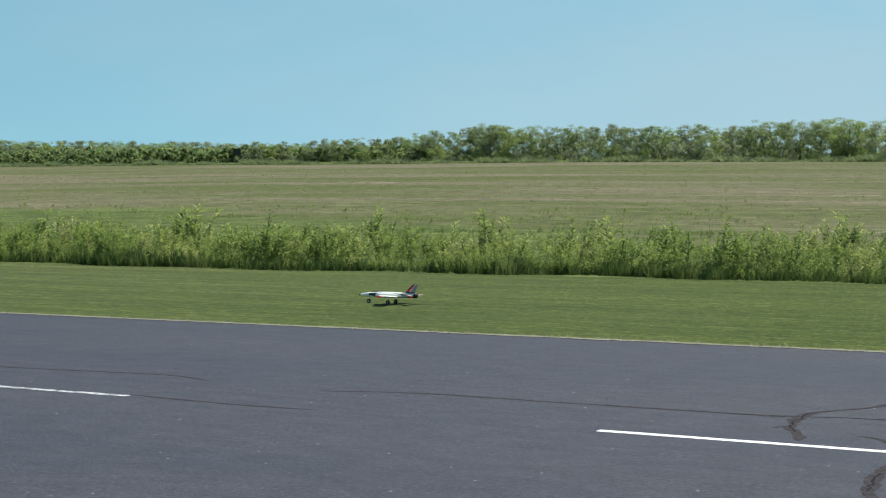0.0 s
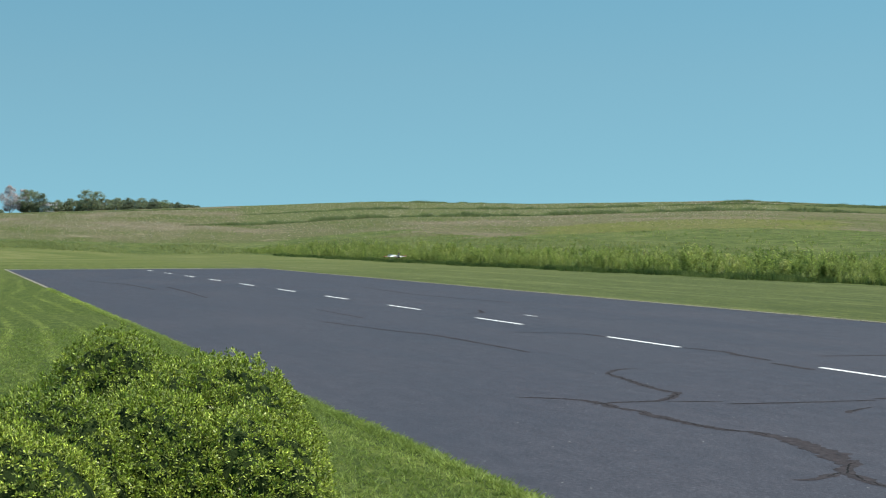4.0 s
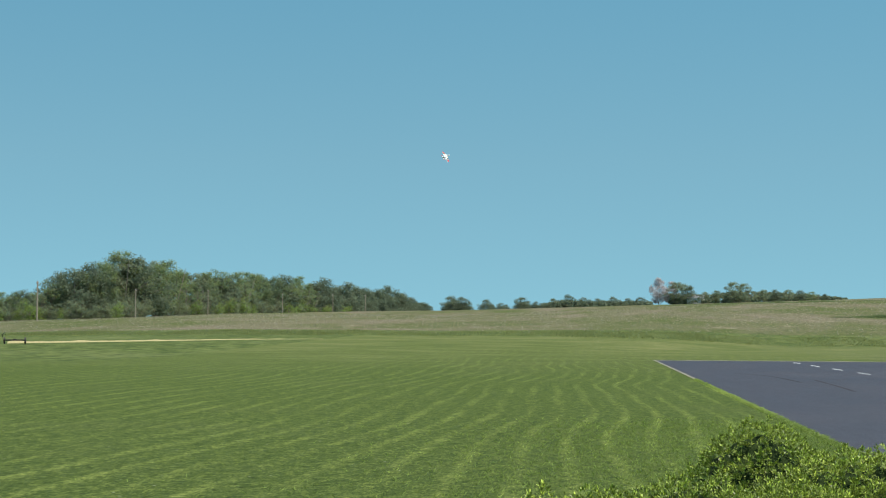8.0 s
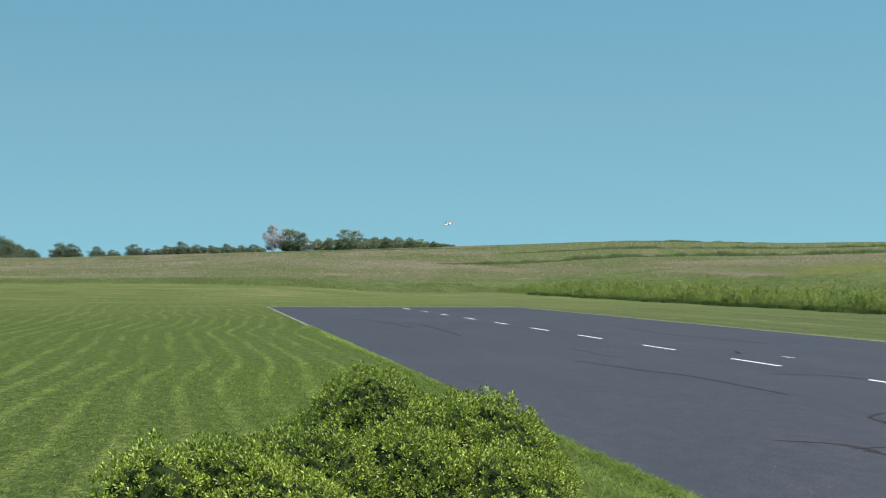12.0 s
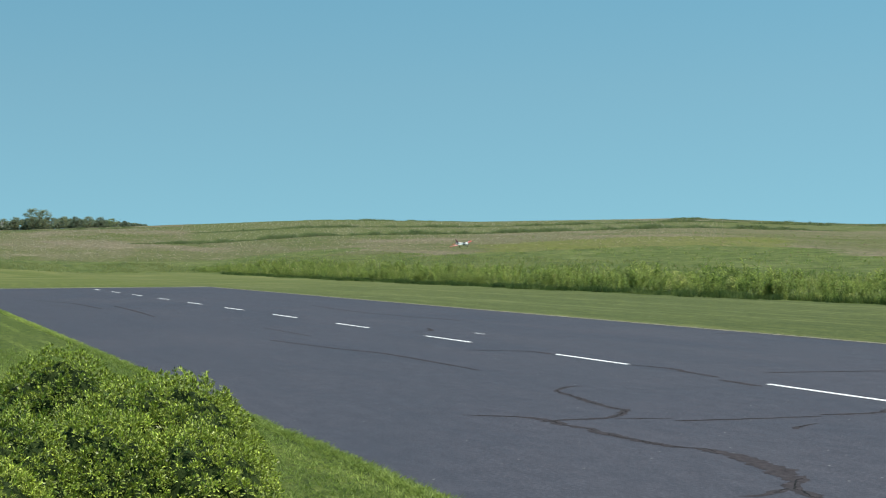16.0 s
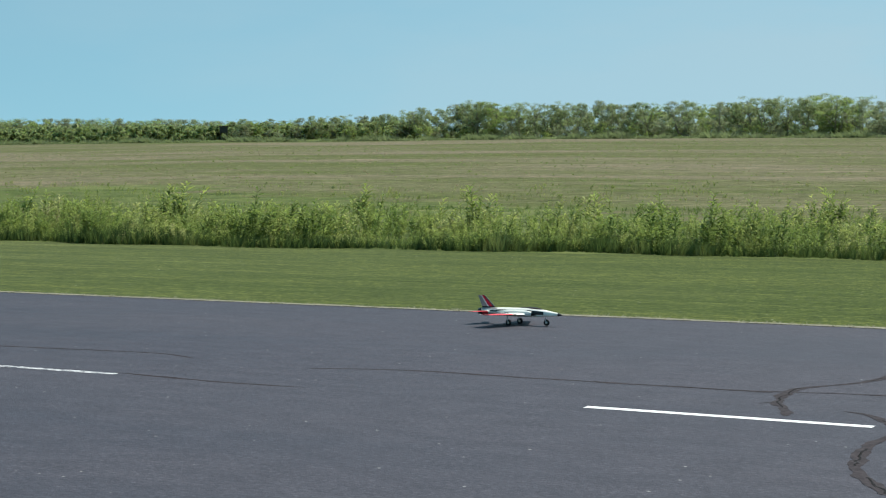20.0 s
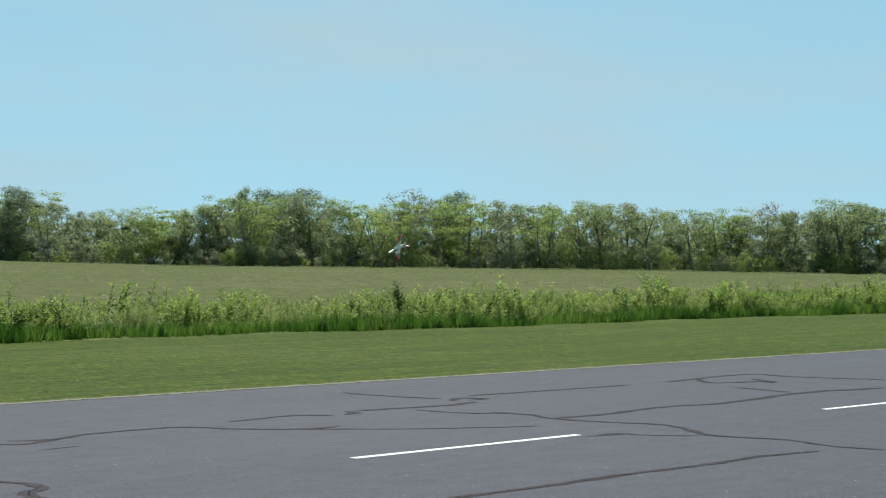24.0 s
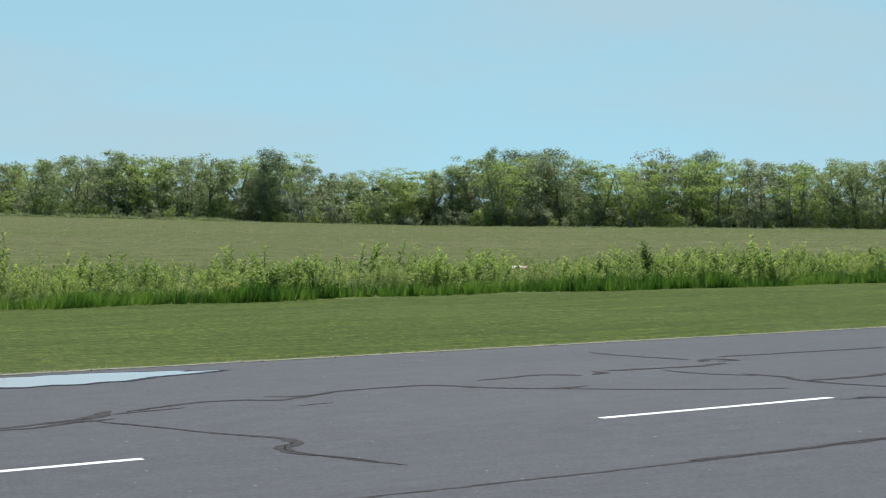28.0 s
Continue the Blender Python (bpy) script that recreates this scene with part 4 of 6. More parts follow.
KINDS = [
    tagged(tree_kind("tree", 11, LEAF_MID, BARK, 80, 5600, 0.0135, 0.38, 0.1, 0.55, 0.1, "umbrella"), "tall leafy green tree at the field's edge", "tree"),
    tagged(tree_kind("tree", 12, LEAF_LIGHT, BARK, 70, 5000, 0.0135, 0.39, 0.14, 0.5, 0.1, "umbrella", 2), "light green locust tree with airy crown", "tree"),
    tagged(tree_kind("tree", 13, LEAF_MID, BARK, 84, 5600, 0.0138, 0.36, 0.04, 0.75, 0.1, "oval"), "green leafy tree with low branches", "tree"),
    tagged(tree_kind("tree", 14, LEAF_GREY, BARK, 64, 4400, 0.0135, 0.37, 0.1, 0.6, 0.1, "round", 2), "grey-green tree with thin foliage and visible stems", "tree"),
    tagged(tree_kind("tree", 15, LEAF_DARK, BARK, 80, 6000, 0.015, 0.36, 0.04, 0.75, 0.12, "oval"), "dark green dense tree among lighter trees", "tree"),
    tagged(tree_kind("tree", 16, LEAF_PALE, PALE_BARK, 34, 1500, 0.013, 0.34, 0.4, 0.8, 0.1, "round", 3), "nearly bare pale tree with whitish twigs", "tree"),
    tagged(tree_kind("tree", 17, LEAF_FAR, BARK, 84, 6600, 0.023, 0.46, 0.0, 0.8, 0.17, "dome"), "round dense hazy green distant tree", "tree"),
    tagged(tree_kind("bush", 18, LEAF_LIGHT, BARK, 30, 1700, 0.033, 0.5, 0.0, 0.75, 0.2, "dome", 3), "light green bush under the trees", "bush"),
    tagged(tree_kind("bush", 19, LEAF_GREY, BARK, 30, 1700, 0.032, 0.48, 0.0, 0.75, 0.2, "dome", 3), "grey-green bush under the trees", "bush"),
    tagged(tree_kind("tree", 20, LEAF_GREY, BARK, 60, 3600, 0.021, 0.44, 0.02, 0.75, 0.14, "oval", 2), "round grey-green tree round the farm", "tree"),
    tagged(tree_kind("tree", 22, LEAF_PINK, BARK, 66, 5200, 0.022, 0.44, 0.08, 0.75, 0.14, "round", 3), "pale pinkish tree in blossom by the farm", "tree"),
    tagged(tree_kind("tree", 23, LEAF_RUST, BARK, 50, 2600, 0.014, 0.36, 0.06, 0.7, 0.11, "round", 3), "rusty brown tree with young leaves and bare stems", "tree"),
]
SPARE = set(KINDS)


def plant(kind, az, r, height, wide=1.0, g=rng, group=""):
    x, y, z = spot(az, r)
    m = pose(x, y, z, 0, 0, g.random() * 360) @ Matrix.Diagonal((height * wide, height * wide, height, 1))
    ob = KINDS[kind]
    if ob in SPARE:
        SPARE.discard(ob)
        ob.matrix_basis = m
    else:
        ob = copy_thing(ob, Matrix.Identity(4))
        ob.matrix_basis = m
    if group:
        ob["group"] = group
    return ob


# How high the tree tops look from the eye, by bearing.
TOPS = [(-80, 1.5), (-66, 1.5), (-63.5, 1.6), (-61.2, 1.9), (-59, 1.95), (-57.6, 2.3), (-55.5, 1.9), (-52, 1.95), (-49, 2.25), (-46, 2.3), (-44.6, 2.5), (-43, 2.2), (-41, 2.05),
        (-40, 2.45), (-38.5, 2.6), (-37.4, 2.6), (-36, 2.15), (-34, 1.9), (-32, 1.95), (-30.8, 2.3), (-28, 2.5), (-25.5, 2.5), (-22.5, 2.4), (-20, 2.0), (-18.6, 1.85),
        (-17.6, 2.2), (-15.5, 2.5), (-12, 2.6), (-8, 2.75), (-4, 2.7), (-1, 2.7), (0.2, 2.2), (1.2, 1.35), (2.0, 2.2), (3.2, 2.45), (6, 2.55), (8.2, 2.72), (10.5, 2.65), (12, 2.3), (14, 2.4), (16.1, 2.6), (18.5, 2.6),
        (20.5, 2.45), (24, 2.45), (28, 2.5), (30.5, 2.15), (33, 2.0), (36.5, 1.85)]
T_AZ, T_EL = (np.array(c) for c in zip(*TOPS))


def tree_line():
    g = np.random.default_rng(21)
    az = -76.0
    while az < 36.5:
        r = float(np.interp(az, C_AZ, C_R)) + 7 + g.normal() * 3
        top = float(np.interp(az, T_AZ, T_EL))
        x, y, z = spot(az, r)
        h = (1.75 + r * math.tan(radians(top)) - z) * (0.9 + 0.17 * g.random())
        if h > 2.2 and not (0.8 < az < 1.7):
            kind = int(g.choice([0, 1, 2, 3], p=[0.3, 0.26, 0.26, 0.18]))
            plant(kind, az, r, h, 0.95 + 0.4 * g.random(), g, "trees along the field")
        az += (0.7 + 0.6 * g.random()) * 3.4 / (r * math.pi / 180)
    # the wood behind the first trees
    for leaf, label, seed, back in ((LEAF_MID, "green wood behind the field's trees", 71, 13), (LEAF_GREY, "thin grey-green wood behind the trees", 72, 19), (LEAF_DEEP, "shady wood deep behind the trees", 74, 30)):
        q = np.random.default_rng(seed)
        n = 1800
        az = -76 + 112.5 * q.random(n)
        az = az[(az < 0.6) | (az > 2.0)]
        r = np.interp(az, C_AZ, C_R) + back + q.normal(size=len(az)) * 4
        x, y = -np.sin(np.radians(az)) * r, np.cos(np.radians(az)) * r
        z = ground_z(x, y)
        h = 1.75 + r * np.tan(np.radians(np.interp(az, T_AZ, T_EL))) - z
        centres = np.stack([x, y, z + h * (-0.06 + (0.92 if back < 30 else 0.76) * q.random(len(az)) ** 1.2)], -1)
        sprays = leaf_cloud(centres, h * 0.13, *((80000, 0.37) if back < 30 else (60000, 0.75)), seed, 0.8)
        tagged(new("wood", quads("wood", sprays, leaf)), label, "woods", kind="stuff")
    # low growth that closes the foot of the wood
    q = np.random.default_rng(73)
    n = 3600
    az = -76 + 112.5 * (np.arange(n) + q.random(n)) / n
    r = np.interp(az, C_AZ, C_R) + 8 + 5.5 * q.integers(0, 3, n) + q.normal(size=n) * 1.5
    x, y = -np.sin(np.radians(az)) * r, np.cos(np.radians(az)) * r
    centres = np.stack([x, y, ground_z(x, y) - 0.1 + 4.2 * q.random(n) ** 1.4], -1)
    tagged(new("undergrowth", quads("undergrowth", leaf_cloud(centres, np.full(n, 1.0), 78000, 0.45, 73, 0.9), LEAF_MID)), "shady green undergrowth at the wood's foot", "undergrowth", kind="stuff")
    az = -76.0
    while az < 36.5:
        r = float(np.interp(az, C_AZ, C_R)) + 2.5
        plant(int(g.choice([7, 8])), az, r, 1.4 + 3.0 * g.random() ** 1.5, 0.8 + 0.6 * g.random(), g, "bushes along the field")
        az += 0.62 * (0.5 + g.random()) * (3.6 / (r * math.pi / 180))
    for kind, az, top, wide in ((4, -29.95, 2.62, 1.0), (5, -43.2, 2.6, 1.0), (4, -44.7, 2.55, 0.8), (4, -39.4, 2.62, 1.3), (4, -38.2, 2.6, 1.0), (2, -37.5, 2.72, 0.5), (11, -13.9, 2.3, 1.0), (11, -14.6, 2.2, 0.9), (11, -4.2, 2.3, 0.8), (5, -60.5, 1.95, 0.8), (0, -57.6, 2.35, 1.3),
                               (5, -55.2, 2.15, 0.9), (2, -7.16, 2.85, 0.8), (2, 8.2, 2.85, 1.0), (0, 16.1, 2.7, 1.1), (0, 27.9, 2.58, 1.1)):
        r = float(np.interp(az, C_AZ, C_R)) + (22 if az in (-39.4, -38.2, -44.7) else 12 if kind == 5 else 5)
        x, y, z = spot(az, r)
        plant(kind, az, r, 1.75 + r * math.tan(radians(top)) - z, wide, g, "trees along the field")


def far_woods():
    """The dark wood on the crest, the woods by the road and the farm's trees."""
    g = np.random.default_rng(33)
    for k in range(80):
        az = 36.6 + 14.6 * (k + g.random()) / 80
        r = 600 + 40 * g.random()
        top = float(np.interp(az, [36, 44, 47, 50, 51.2], [1.85, 1.88, 1.9, 1.78, 1.45]))
        h = 1.75 + r * math.tan(radians(top)) - spot(az, r)[2]
        plant(6 if az > 45.8 else int(g.choice([0, 1, 3])), az, r, h * (0.98 + 0.09 * g.random()), 0.85 + 0.35 * g.random(), g, "wood on the crest")
    for k in range(34):
        az = 30 + 16.2 * (k + g.random()) / 34
        r = float(np.interp(az, C_AZ, C_R)) + 8 + 10 * g.random()
        plant(7 if g.random() < 0.7 else 1, az, r, (3.6 + 2.6 * g.random()), 0.9 + 0.5 * g.random(), g, "young trees on the crest")
    for k in range(64):
        u = (k + g.random()) / 64
        az = 95.5 + 16.5 * u ** 1.25
        r = float(np.interp(az, [95, 98, 102, 106, 112], [880, 720, 560, 455, 430])) + 18 * g.random()
        top = float(np.interp(az, [95.4, 96.8, 98.5, 100.4, 103, 104.7, 105.5, 106.6, 107.9, 108.4, 112], [0.85, 1.37, 1.55, 1.76, 1.95, 2.2, 2.6, 2.0, 1.7, 1.15, 1.2]))
        h = 1.75 + r * math.tan(radians(top)) - spot(az, r)[2]
        kind = 6 if az < 99.5 else int(g.choice([2, 0, 3, 4, 6], p=[0.24, 0.14, 0.24, 0.16, 0.22]))
        plant(kind, az, r, h * (0.92 + 0.2 * g.random()), 0.85 + 0.3 * g.random(), g, "woods by the road")
    for k in range(64):
        az = 98 + 14 * (k + g.random()) / 64
        r = float(np.interp(az, [95, 98, 102, 106, 112], [880, 720, 560, 455, 430])) - 12
        plant(8 if g.random() < 0.6 else 7, az, r, 2.6 + 3.4 * g.random(), 0.95, g, "bushes by the road")
    for az, top, wide in ((94.7, 1.0, 1.1), (94.3, 0.98, 1.1), (93.5, 0.93, 1.2), (93.0, 0.85, 1.2), (92.3, 1.0, 1.2), (91.8, 0.9, 1.1), (91.2, 0.98, 1.2), (90.7, 1.08, 1.1), (90.2, 1.02, 1.1),
                          (89.7, 1.0, 1.2), (89.2, 1.05, 1.1), (88.7, 1.02, 1.1), (88.3, 1.05, 1.0)):
        r = float(np.interp(az, C_AZ, C_R)) + 30
        h = 1.75 + r * math.tan(radians(top)) - spot(az, r)[2]
        h *= 1.4
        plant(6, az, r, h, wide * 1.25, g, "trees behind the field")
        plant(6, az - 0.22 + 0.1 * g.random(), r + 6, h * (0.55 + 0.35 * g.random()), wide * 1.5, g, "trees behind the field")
    for kind, az, top, wide in ((10, 87.65, 1.74, 0.85), (10, 87.25, 1.62, 0.8), (9, 87.1, 1.62, 0.7), (9, 86.85, 1.55, 0.8), (6, 86.65, 1.5, 0.6), (9, 86.1, 1.3, 0.7), (9, 85.75, 1.35, 0.7), (9, 85.15, 1.62, 0.75), (9, 84.8, 1.58, 0.7),
                                (9, 84.2, 1.38, 0.8), (6, 83.8, 1.38, 0.8), (9, 83.4, 1.38, 0.9), (6, 83.0, 1.36, 0.9), (2, 82.6, 1.32, 1.4), (6, 82.2, 1.25, 0.9), (6, 81.7, 1.12, 1.2)):
        r = float(np.interp(az, C_AZ, C_R)) + 6
        h = 1.75 + r * math.tan(radians(top)) - spot(az, r)[2]
        plant(kind, az, r, h * 1.06, wide * (1.0 if kind == 10 else 1.7), g, "trees round the farm")


def deep_woods():
    """Foliage behind the far trees, too far off to tell tree from tree."""
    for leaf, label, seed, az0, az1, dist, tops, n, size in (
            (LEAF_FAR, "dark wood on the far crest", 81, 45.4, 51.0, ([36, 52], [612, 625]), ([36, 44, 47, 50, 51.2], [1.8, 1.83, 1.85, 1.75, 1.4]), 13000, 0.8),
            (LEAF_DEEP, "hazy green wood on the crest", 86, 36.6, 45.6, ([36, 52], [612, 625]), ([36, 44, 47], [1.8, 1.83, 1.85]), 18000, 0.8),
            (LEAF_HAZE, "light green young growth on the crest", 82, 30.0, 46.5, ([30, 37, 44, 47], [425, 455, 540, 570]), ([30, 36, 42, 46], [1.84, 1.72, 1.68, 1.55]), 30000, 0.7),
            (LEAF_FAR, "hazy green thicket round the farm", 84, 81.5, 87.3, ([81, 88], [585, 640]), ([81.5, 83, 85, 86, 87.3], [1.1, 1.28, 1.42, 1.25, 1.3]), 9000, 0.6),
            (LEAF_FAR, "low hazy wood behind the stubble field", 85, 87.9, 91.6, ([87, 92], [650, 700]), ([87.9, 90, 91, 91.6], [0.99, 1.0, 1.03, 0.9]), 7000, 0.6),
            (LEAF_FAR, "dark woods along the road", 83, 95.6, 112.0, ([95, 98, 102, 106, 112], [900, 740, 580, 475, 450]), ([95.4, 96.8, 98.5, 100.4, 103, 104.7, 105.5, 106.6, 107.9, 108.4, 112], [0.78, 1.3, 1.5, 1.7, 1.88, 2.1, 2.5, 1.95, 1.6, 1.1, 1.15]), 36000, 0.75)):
        q = np.random.default_rng(seed)
        az = az0 + (az1 - az0) * q.random(1300)
        r = np.interp(az, *dist) + q.normal(size=1300) * 5
        x, y = -np.sin(np.radians(az)) * r, np.cos(np.radians(az)) * r
        z = ground_z(x, y)
        h = 1.75 + r * np.tan(np.radians(np.interp(az, *tops))) - z
        centres = np.stack([x, y, z + h * (-0.04 + 0.9 * q.random(1300))], -1)
        tagged(new("wood", quads("wood", leaf_cloud(centres, np.maximum(h * 0.12, 0.7), n, size, seed, 0.75), leaf)), label, "woods", kind="stuff")


tree_line()
far_woods()
deep_woods()


# ---- weeds, tall grass and shrubs ----
def diamond(p, way, length, width, droop=0.25):
    way = np.array(way, float)
    way /= np.linalg.norm(way)
    side = np.cross(way, (0, 0, 1.0))
    side /= max(np.linalg.norm(side), 1e-6)
    mid, tip = p + way * length * 0.5, p + way * length - np.array((0, 0, droop * length))
    return [p, mid + side * width / 2, tip, mid - side * width / 2]


def stalk_plant(seed, leaves=16, length=0.17, width=0.05, start=0.15):
    """A weed one metre tall: a thin stalk with leaves all the way up."""
    g = np.random.default_rng(seed)
    bend = g.normal(size=2) * 0.06
    at = lambda h: np.array((bend[0] * h * h, bend[1] * h * h, h))
    out = []
    for a in (0.0, 1.57):
        s = np.array((math.cos(a), math.sin(a), 0)) * 0.007
        for h0, h1 in ((0, 0.5), (0.5, 0.98)):
            out.append([at(h0) - s, at(h0) + s, at(h1) + s * 0.6, at(h1) - s * 0.6])
    for k in range(leaves):
        h = start + (1 - start) * (k / (leaves - 1)) ** 0.85
        a = k * 2.4 + g.random()
        up = 0.55 + 0.9 * g.random()
        size = (1.05 - 0.5 * abs(h - 0.55)) * (0.75 + 0.5 * g.random())
        out.append(diamond(at(h), (math.cos(a), math.sin(a), up), length * size, width * size, 0.2 + 0.3 * g.random()))
    return np.array(out)


def tuft(seed, blades=9, width=0.03, spread=0.18):
    g = np.random.default_rng(seed)
    out = []
    for _ in range(blades):
        a, q = g.random() * 6.28, g.random() * spread * 0.5
        foot = np.array((math.cos(a) * q, math.sin(a) * q, 0))
        lean = np.array((math.cos(a), math.sin(a), 0)) * spread * (0.4 + g.random())
        h = 0.6 + 0.45 * g.random()
        s = np.array((-math.sin(a + 0.6), math.cos(a + 0.6), 0)) * width / 2
        out.append([foot - s, foot + s, foot + lean + (0, 0, h)])
    return np.array(out)


def sown(kinds, x, y, height, wide, g, lean=0.08, wind=0.0):
    """Corners of many plants of some kinds, one at each x, y, turned and leaned at random."""
    out = []
    which = g.integers(0, len(kinds), len(x))
    for k, shape in enumerate(kinds):
        s = which == k
        n = int(s.sum())
        if not n:
            continue
        a = g.random(n) * 2 * np.pi
        c, d = np.cos(a)[:, None, None], np.sin(a)[:, None, None]
        h, w = height[s][:, None, None], wide[s][:, None, None]
        px, py, pz = shape[None, :, :, 0] * w, shape[None, :, :, 1] * w, shape[None, :, :, 2] * h
        lx, ly = g.normal(size=(2, n, 1, 1)) * lean + np.array((wind, 0)).reshape(2, 1, 1, 1)
        vx = c * px - d * py + lx * pz + x[s][:, None, None]
        vy = d * px + c * py + ly * pz + y[s][:, None, None]
        vz = pz + ground_z(x[s], y[s])[:, None, None]
        out.append(np.stack([vx, vy, vz], -1).reshape(-1, shape.shape[1], 3))
    return np.concatenate(out)


def wave(x, seed):
    """Slow ups and downs along x, about 0 to 1."""
    return 0.5 + 0.2 * np.sin(x * 0.53 + seed) + 0.17 * np.sin(x * 1.31 + 2.1 * seed) + 0.15 * np.sin(x * 2.9 + 3.3 * seed) + 0.12 * np.sin(x * 6.1 + 1.3 * seed)


def weeds():
    g = np.random.default_rng(5)
    stalks = [stalk_plant(s, 27 + s % 4, 0.16 + 0.03 * (s % 3), 0.054) for s in range(40, 46)]
    tufts = [tuft(s) for s in range(50, 54)]
    shrubs = []
    for s in range(60, 64):
        q = np.random.default_rng(s)
        stems = [stalk_plant(s * 7 + k, 22, 0.12, 0.042, 0.1) * np.array([1, 1, 0.75 + 0.3 * q.random()]) for k in range(5)]
        shrubs.append(np.concatenate([st + np.array([*(q.normal(size=2) * 0.12), 0]) + st[..., 2:3] * np.array([*(q.normal(size=2) * 0.22), 0]) for st in stems]))

    def tall(x):
        return np.interp(x, [-210, -90, -60, -30, -12, 0, 40, 80], WEED_H)

    def belt(name, label, kinds, material, n, x0, x1, y0, y1, scale, wide, seed, lean=0.08, clumps=0, rough=1.0):
        """Plants in clumps, each clump with its own height, over a stretch of the verge."""
        if clumps:
            cx, cy = x0 + (x1 - x0) * g.random(clumps), y0 + (y1 - y0) * g.random(clumps) ** 1.3
            ch, cr = 0.74 + 0.46 * g.random(clumps) ** 1.5, 0.35 + 0.7 * g.random(clumps)
            k = g.integers(0, clumps, n)
            off = g.normal(size=(2, n)) * cr[k] * 0.6
            x, y = np.clip(cx[k] + off[0], x0, x1), np.maximum(cy[k] + off[1] * 0.8, y0)
            own = ch[k] * (1.08 - 0.3 * np.hypot(off[0], off[1]) / cr[k])
        else:
            x, y = x0 + (x1 - x0) * g.random(n), y0 + (y1 - y0) * g.random(n) ** 1.2
            own = 0.85 + 0.2 * g.random(n)
        y = y + 0.35 * np.sin(x * 0.31) + 0.25 * np.sin(x * 1.17 + 1)
        patch = wave(x + 3 * np.sin(y * 0.9 + seed), seed)
        h = tall(x) * scale * own * (1 - 0.5 * rough + rough * 0.6 * patch) * (0.7 + 0.4 * g.random(len(x)) + 0.25 * (g.random(len(x)) > 0.975))
        me = quads(name, sown(kinds, x, y, np.maximum(h, 0.06), np.maximum(h, 0.06) * wide, g, lean, 0.1), material)
        tagged(new(name, me), label, "weeds", kind="stuff")
    reeds = [tuft(s, 10, 0.055, 0.36) for s in range(54, 58)]
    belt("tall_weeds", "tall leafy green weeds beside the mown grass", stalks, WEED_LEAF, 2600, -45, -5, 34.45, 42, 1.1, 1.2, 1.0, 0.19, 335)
    belt("tall_weeds", "tall green weeds beside the mown grass, toned for eastern light", stalks, EAST_LEAF, 7400, -5, 110, 34.45, 42, 1.1, 1.2, 1.0, 0.16, 965)
    belt("tall_weeds", "low leafy weeds under the tall ones", stalks, WEED_LEAF, 2600, -45, 110, 34.2, 43, 0.6, 1.8, 1.7, 0.1)
    belt("tall_weeds", "tall leafy weeds along the verge, farther off", stalks, WEED_LEAF, 4600, -200, -45, 34.8, 45, 1.0, 1.5, 2.0, 0.13, 1000)
    belt("shrubs", "willowy green shrubs among the weeds", shrubs, SHRUB_LEAF, 650, -45, 110, 35.4, 43, 0.98, 0.9, 3.3, 0.05, 90)
    belt("shrubs", "willowy green shrubs in a long belt", shrubs, SHRUB_LEAF, 800, -172, -30, 35.2, 43, 1.1, 0.95, 4.1, 0.05, 150)
    belt("tall_grass", "uncut broad-bladed grass along the mown verge", reeds, BASE_GRASS, 4400, -45, -5, 33.95, 35.7, 0.48, 0.8, 5.0, 0.16, 0, 1.2)
    belt("tall_grass", "vivid green uncut grass along the mown verge", reeds, VIVID_GRASS, 12600, -5, 110, 33.95, 35.7, 0.54, 0.8, 5.0, 0.16, 0, 1.2)
    belt("tall_grass", "uncut grass along the verge, farther off", reeds, BASE_GRASS, 8000, -178, -45, 33.95, 36.4, 0.34, 1.0, 6.0, 0.12)
    belt("tall_grass", "uncut grass behind the weeds", tufts, WEED_GRASS, 8000, -130, 90, 42, 58, 0.3, 1.7, 7.0, 0.12)
    belt("tall_weeds", "scattered weeds over the meadow behind the belt", stalks, WEED_LEAF, 2600, -178, 0, 46, 84, 0.32, 2.0, 9.0, 0.2, 500)
    belt("tall_weeds", "low leafy growth at the foot of the belt", stalks, WEED_LEAF, 1900, -60, 0, 34.0, 35.1, 0.4, 1.5, 10.0, 0.2)
    belt("tall_grass", "soft uncut grass on the slope beside the belt", tufts, BAND_GRASS, 8000, -216, -128, 36, 62, 0.26, 2.2, 8.0, 0.14)
    # the tall bush that stands alone in the belt
    bush = new("wild_bush")
    for k in range(12):
        cx, n = 12.2 + 3.3 * (k + g.random() - 6) / 12, 9
        px, py = cx + g.normal(size=n) * 0.4, 36.7 + g.normal(size=n) * 0.7
        top = 1.85 * np.sqrt(np.maximum(0.12, 1 - ((px - 12.2) / 2.3) ** 2))
        clumps = np.stack([px, py, top * (0.15 + 0.8 * g.random(n))], -1)
        held("branch", quads("branch", leaf_cloud(clumps, np.full(n, 0.3), 900, 0.034, 300 + k, 0.8), SHRUB_LEAF), bush)
    for sx, sy, sh in ((11.2, 36.4, 1.75), (11.75, 36.6, 2.15), (12.7, 36.5, 1.9), (13.6, 36.7, 2.1), (14.1, 36.5, 1.6)):
        held("shoot", quads("shoot", sown(stalks, np.array([sx]), np.array([sy]), np.array([sh]), np.array([sh * 0.7]), g, 0.03), SHRUB_LEAF), bush)
    tagged(bush, "tall rounded wild bush among the weeds", "bush")
    # dry margin and fringe along the strip
    blades = [tuft(s, 5, 0.18, 0.8) for s in range(80, 84)]
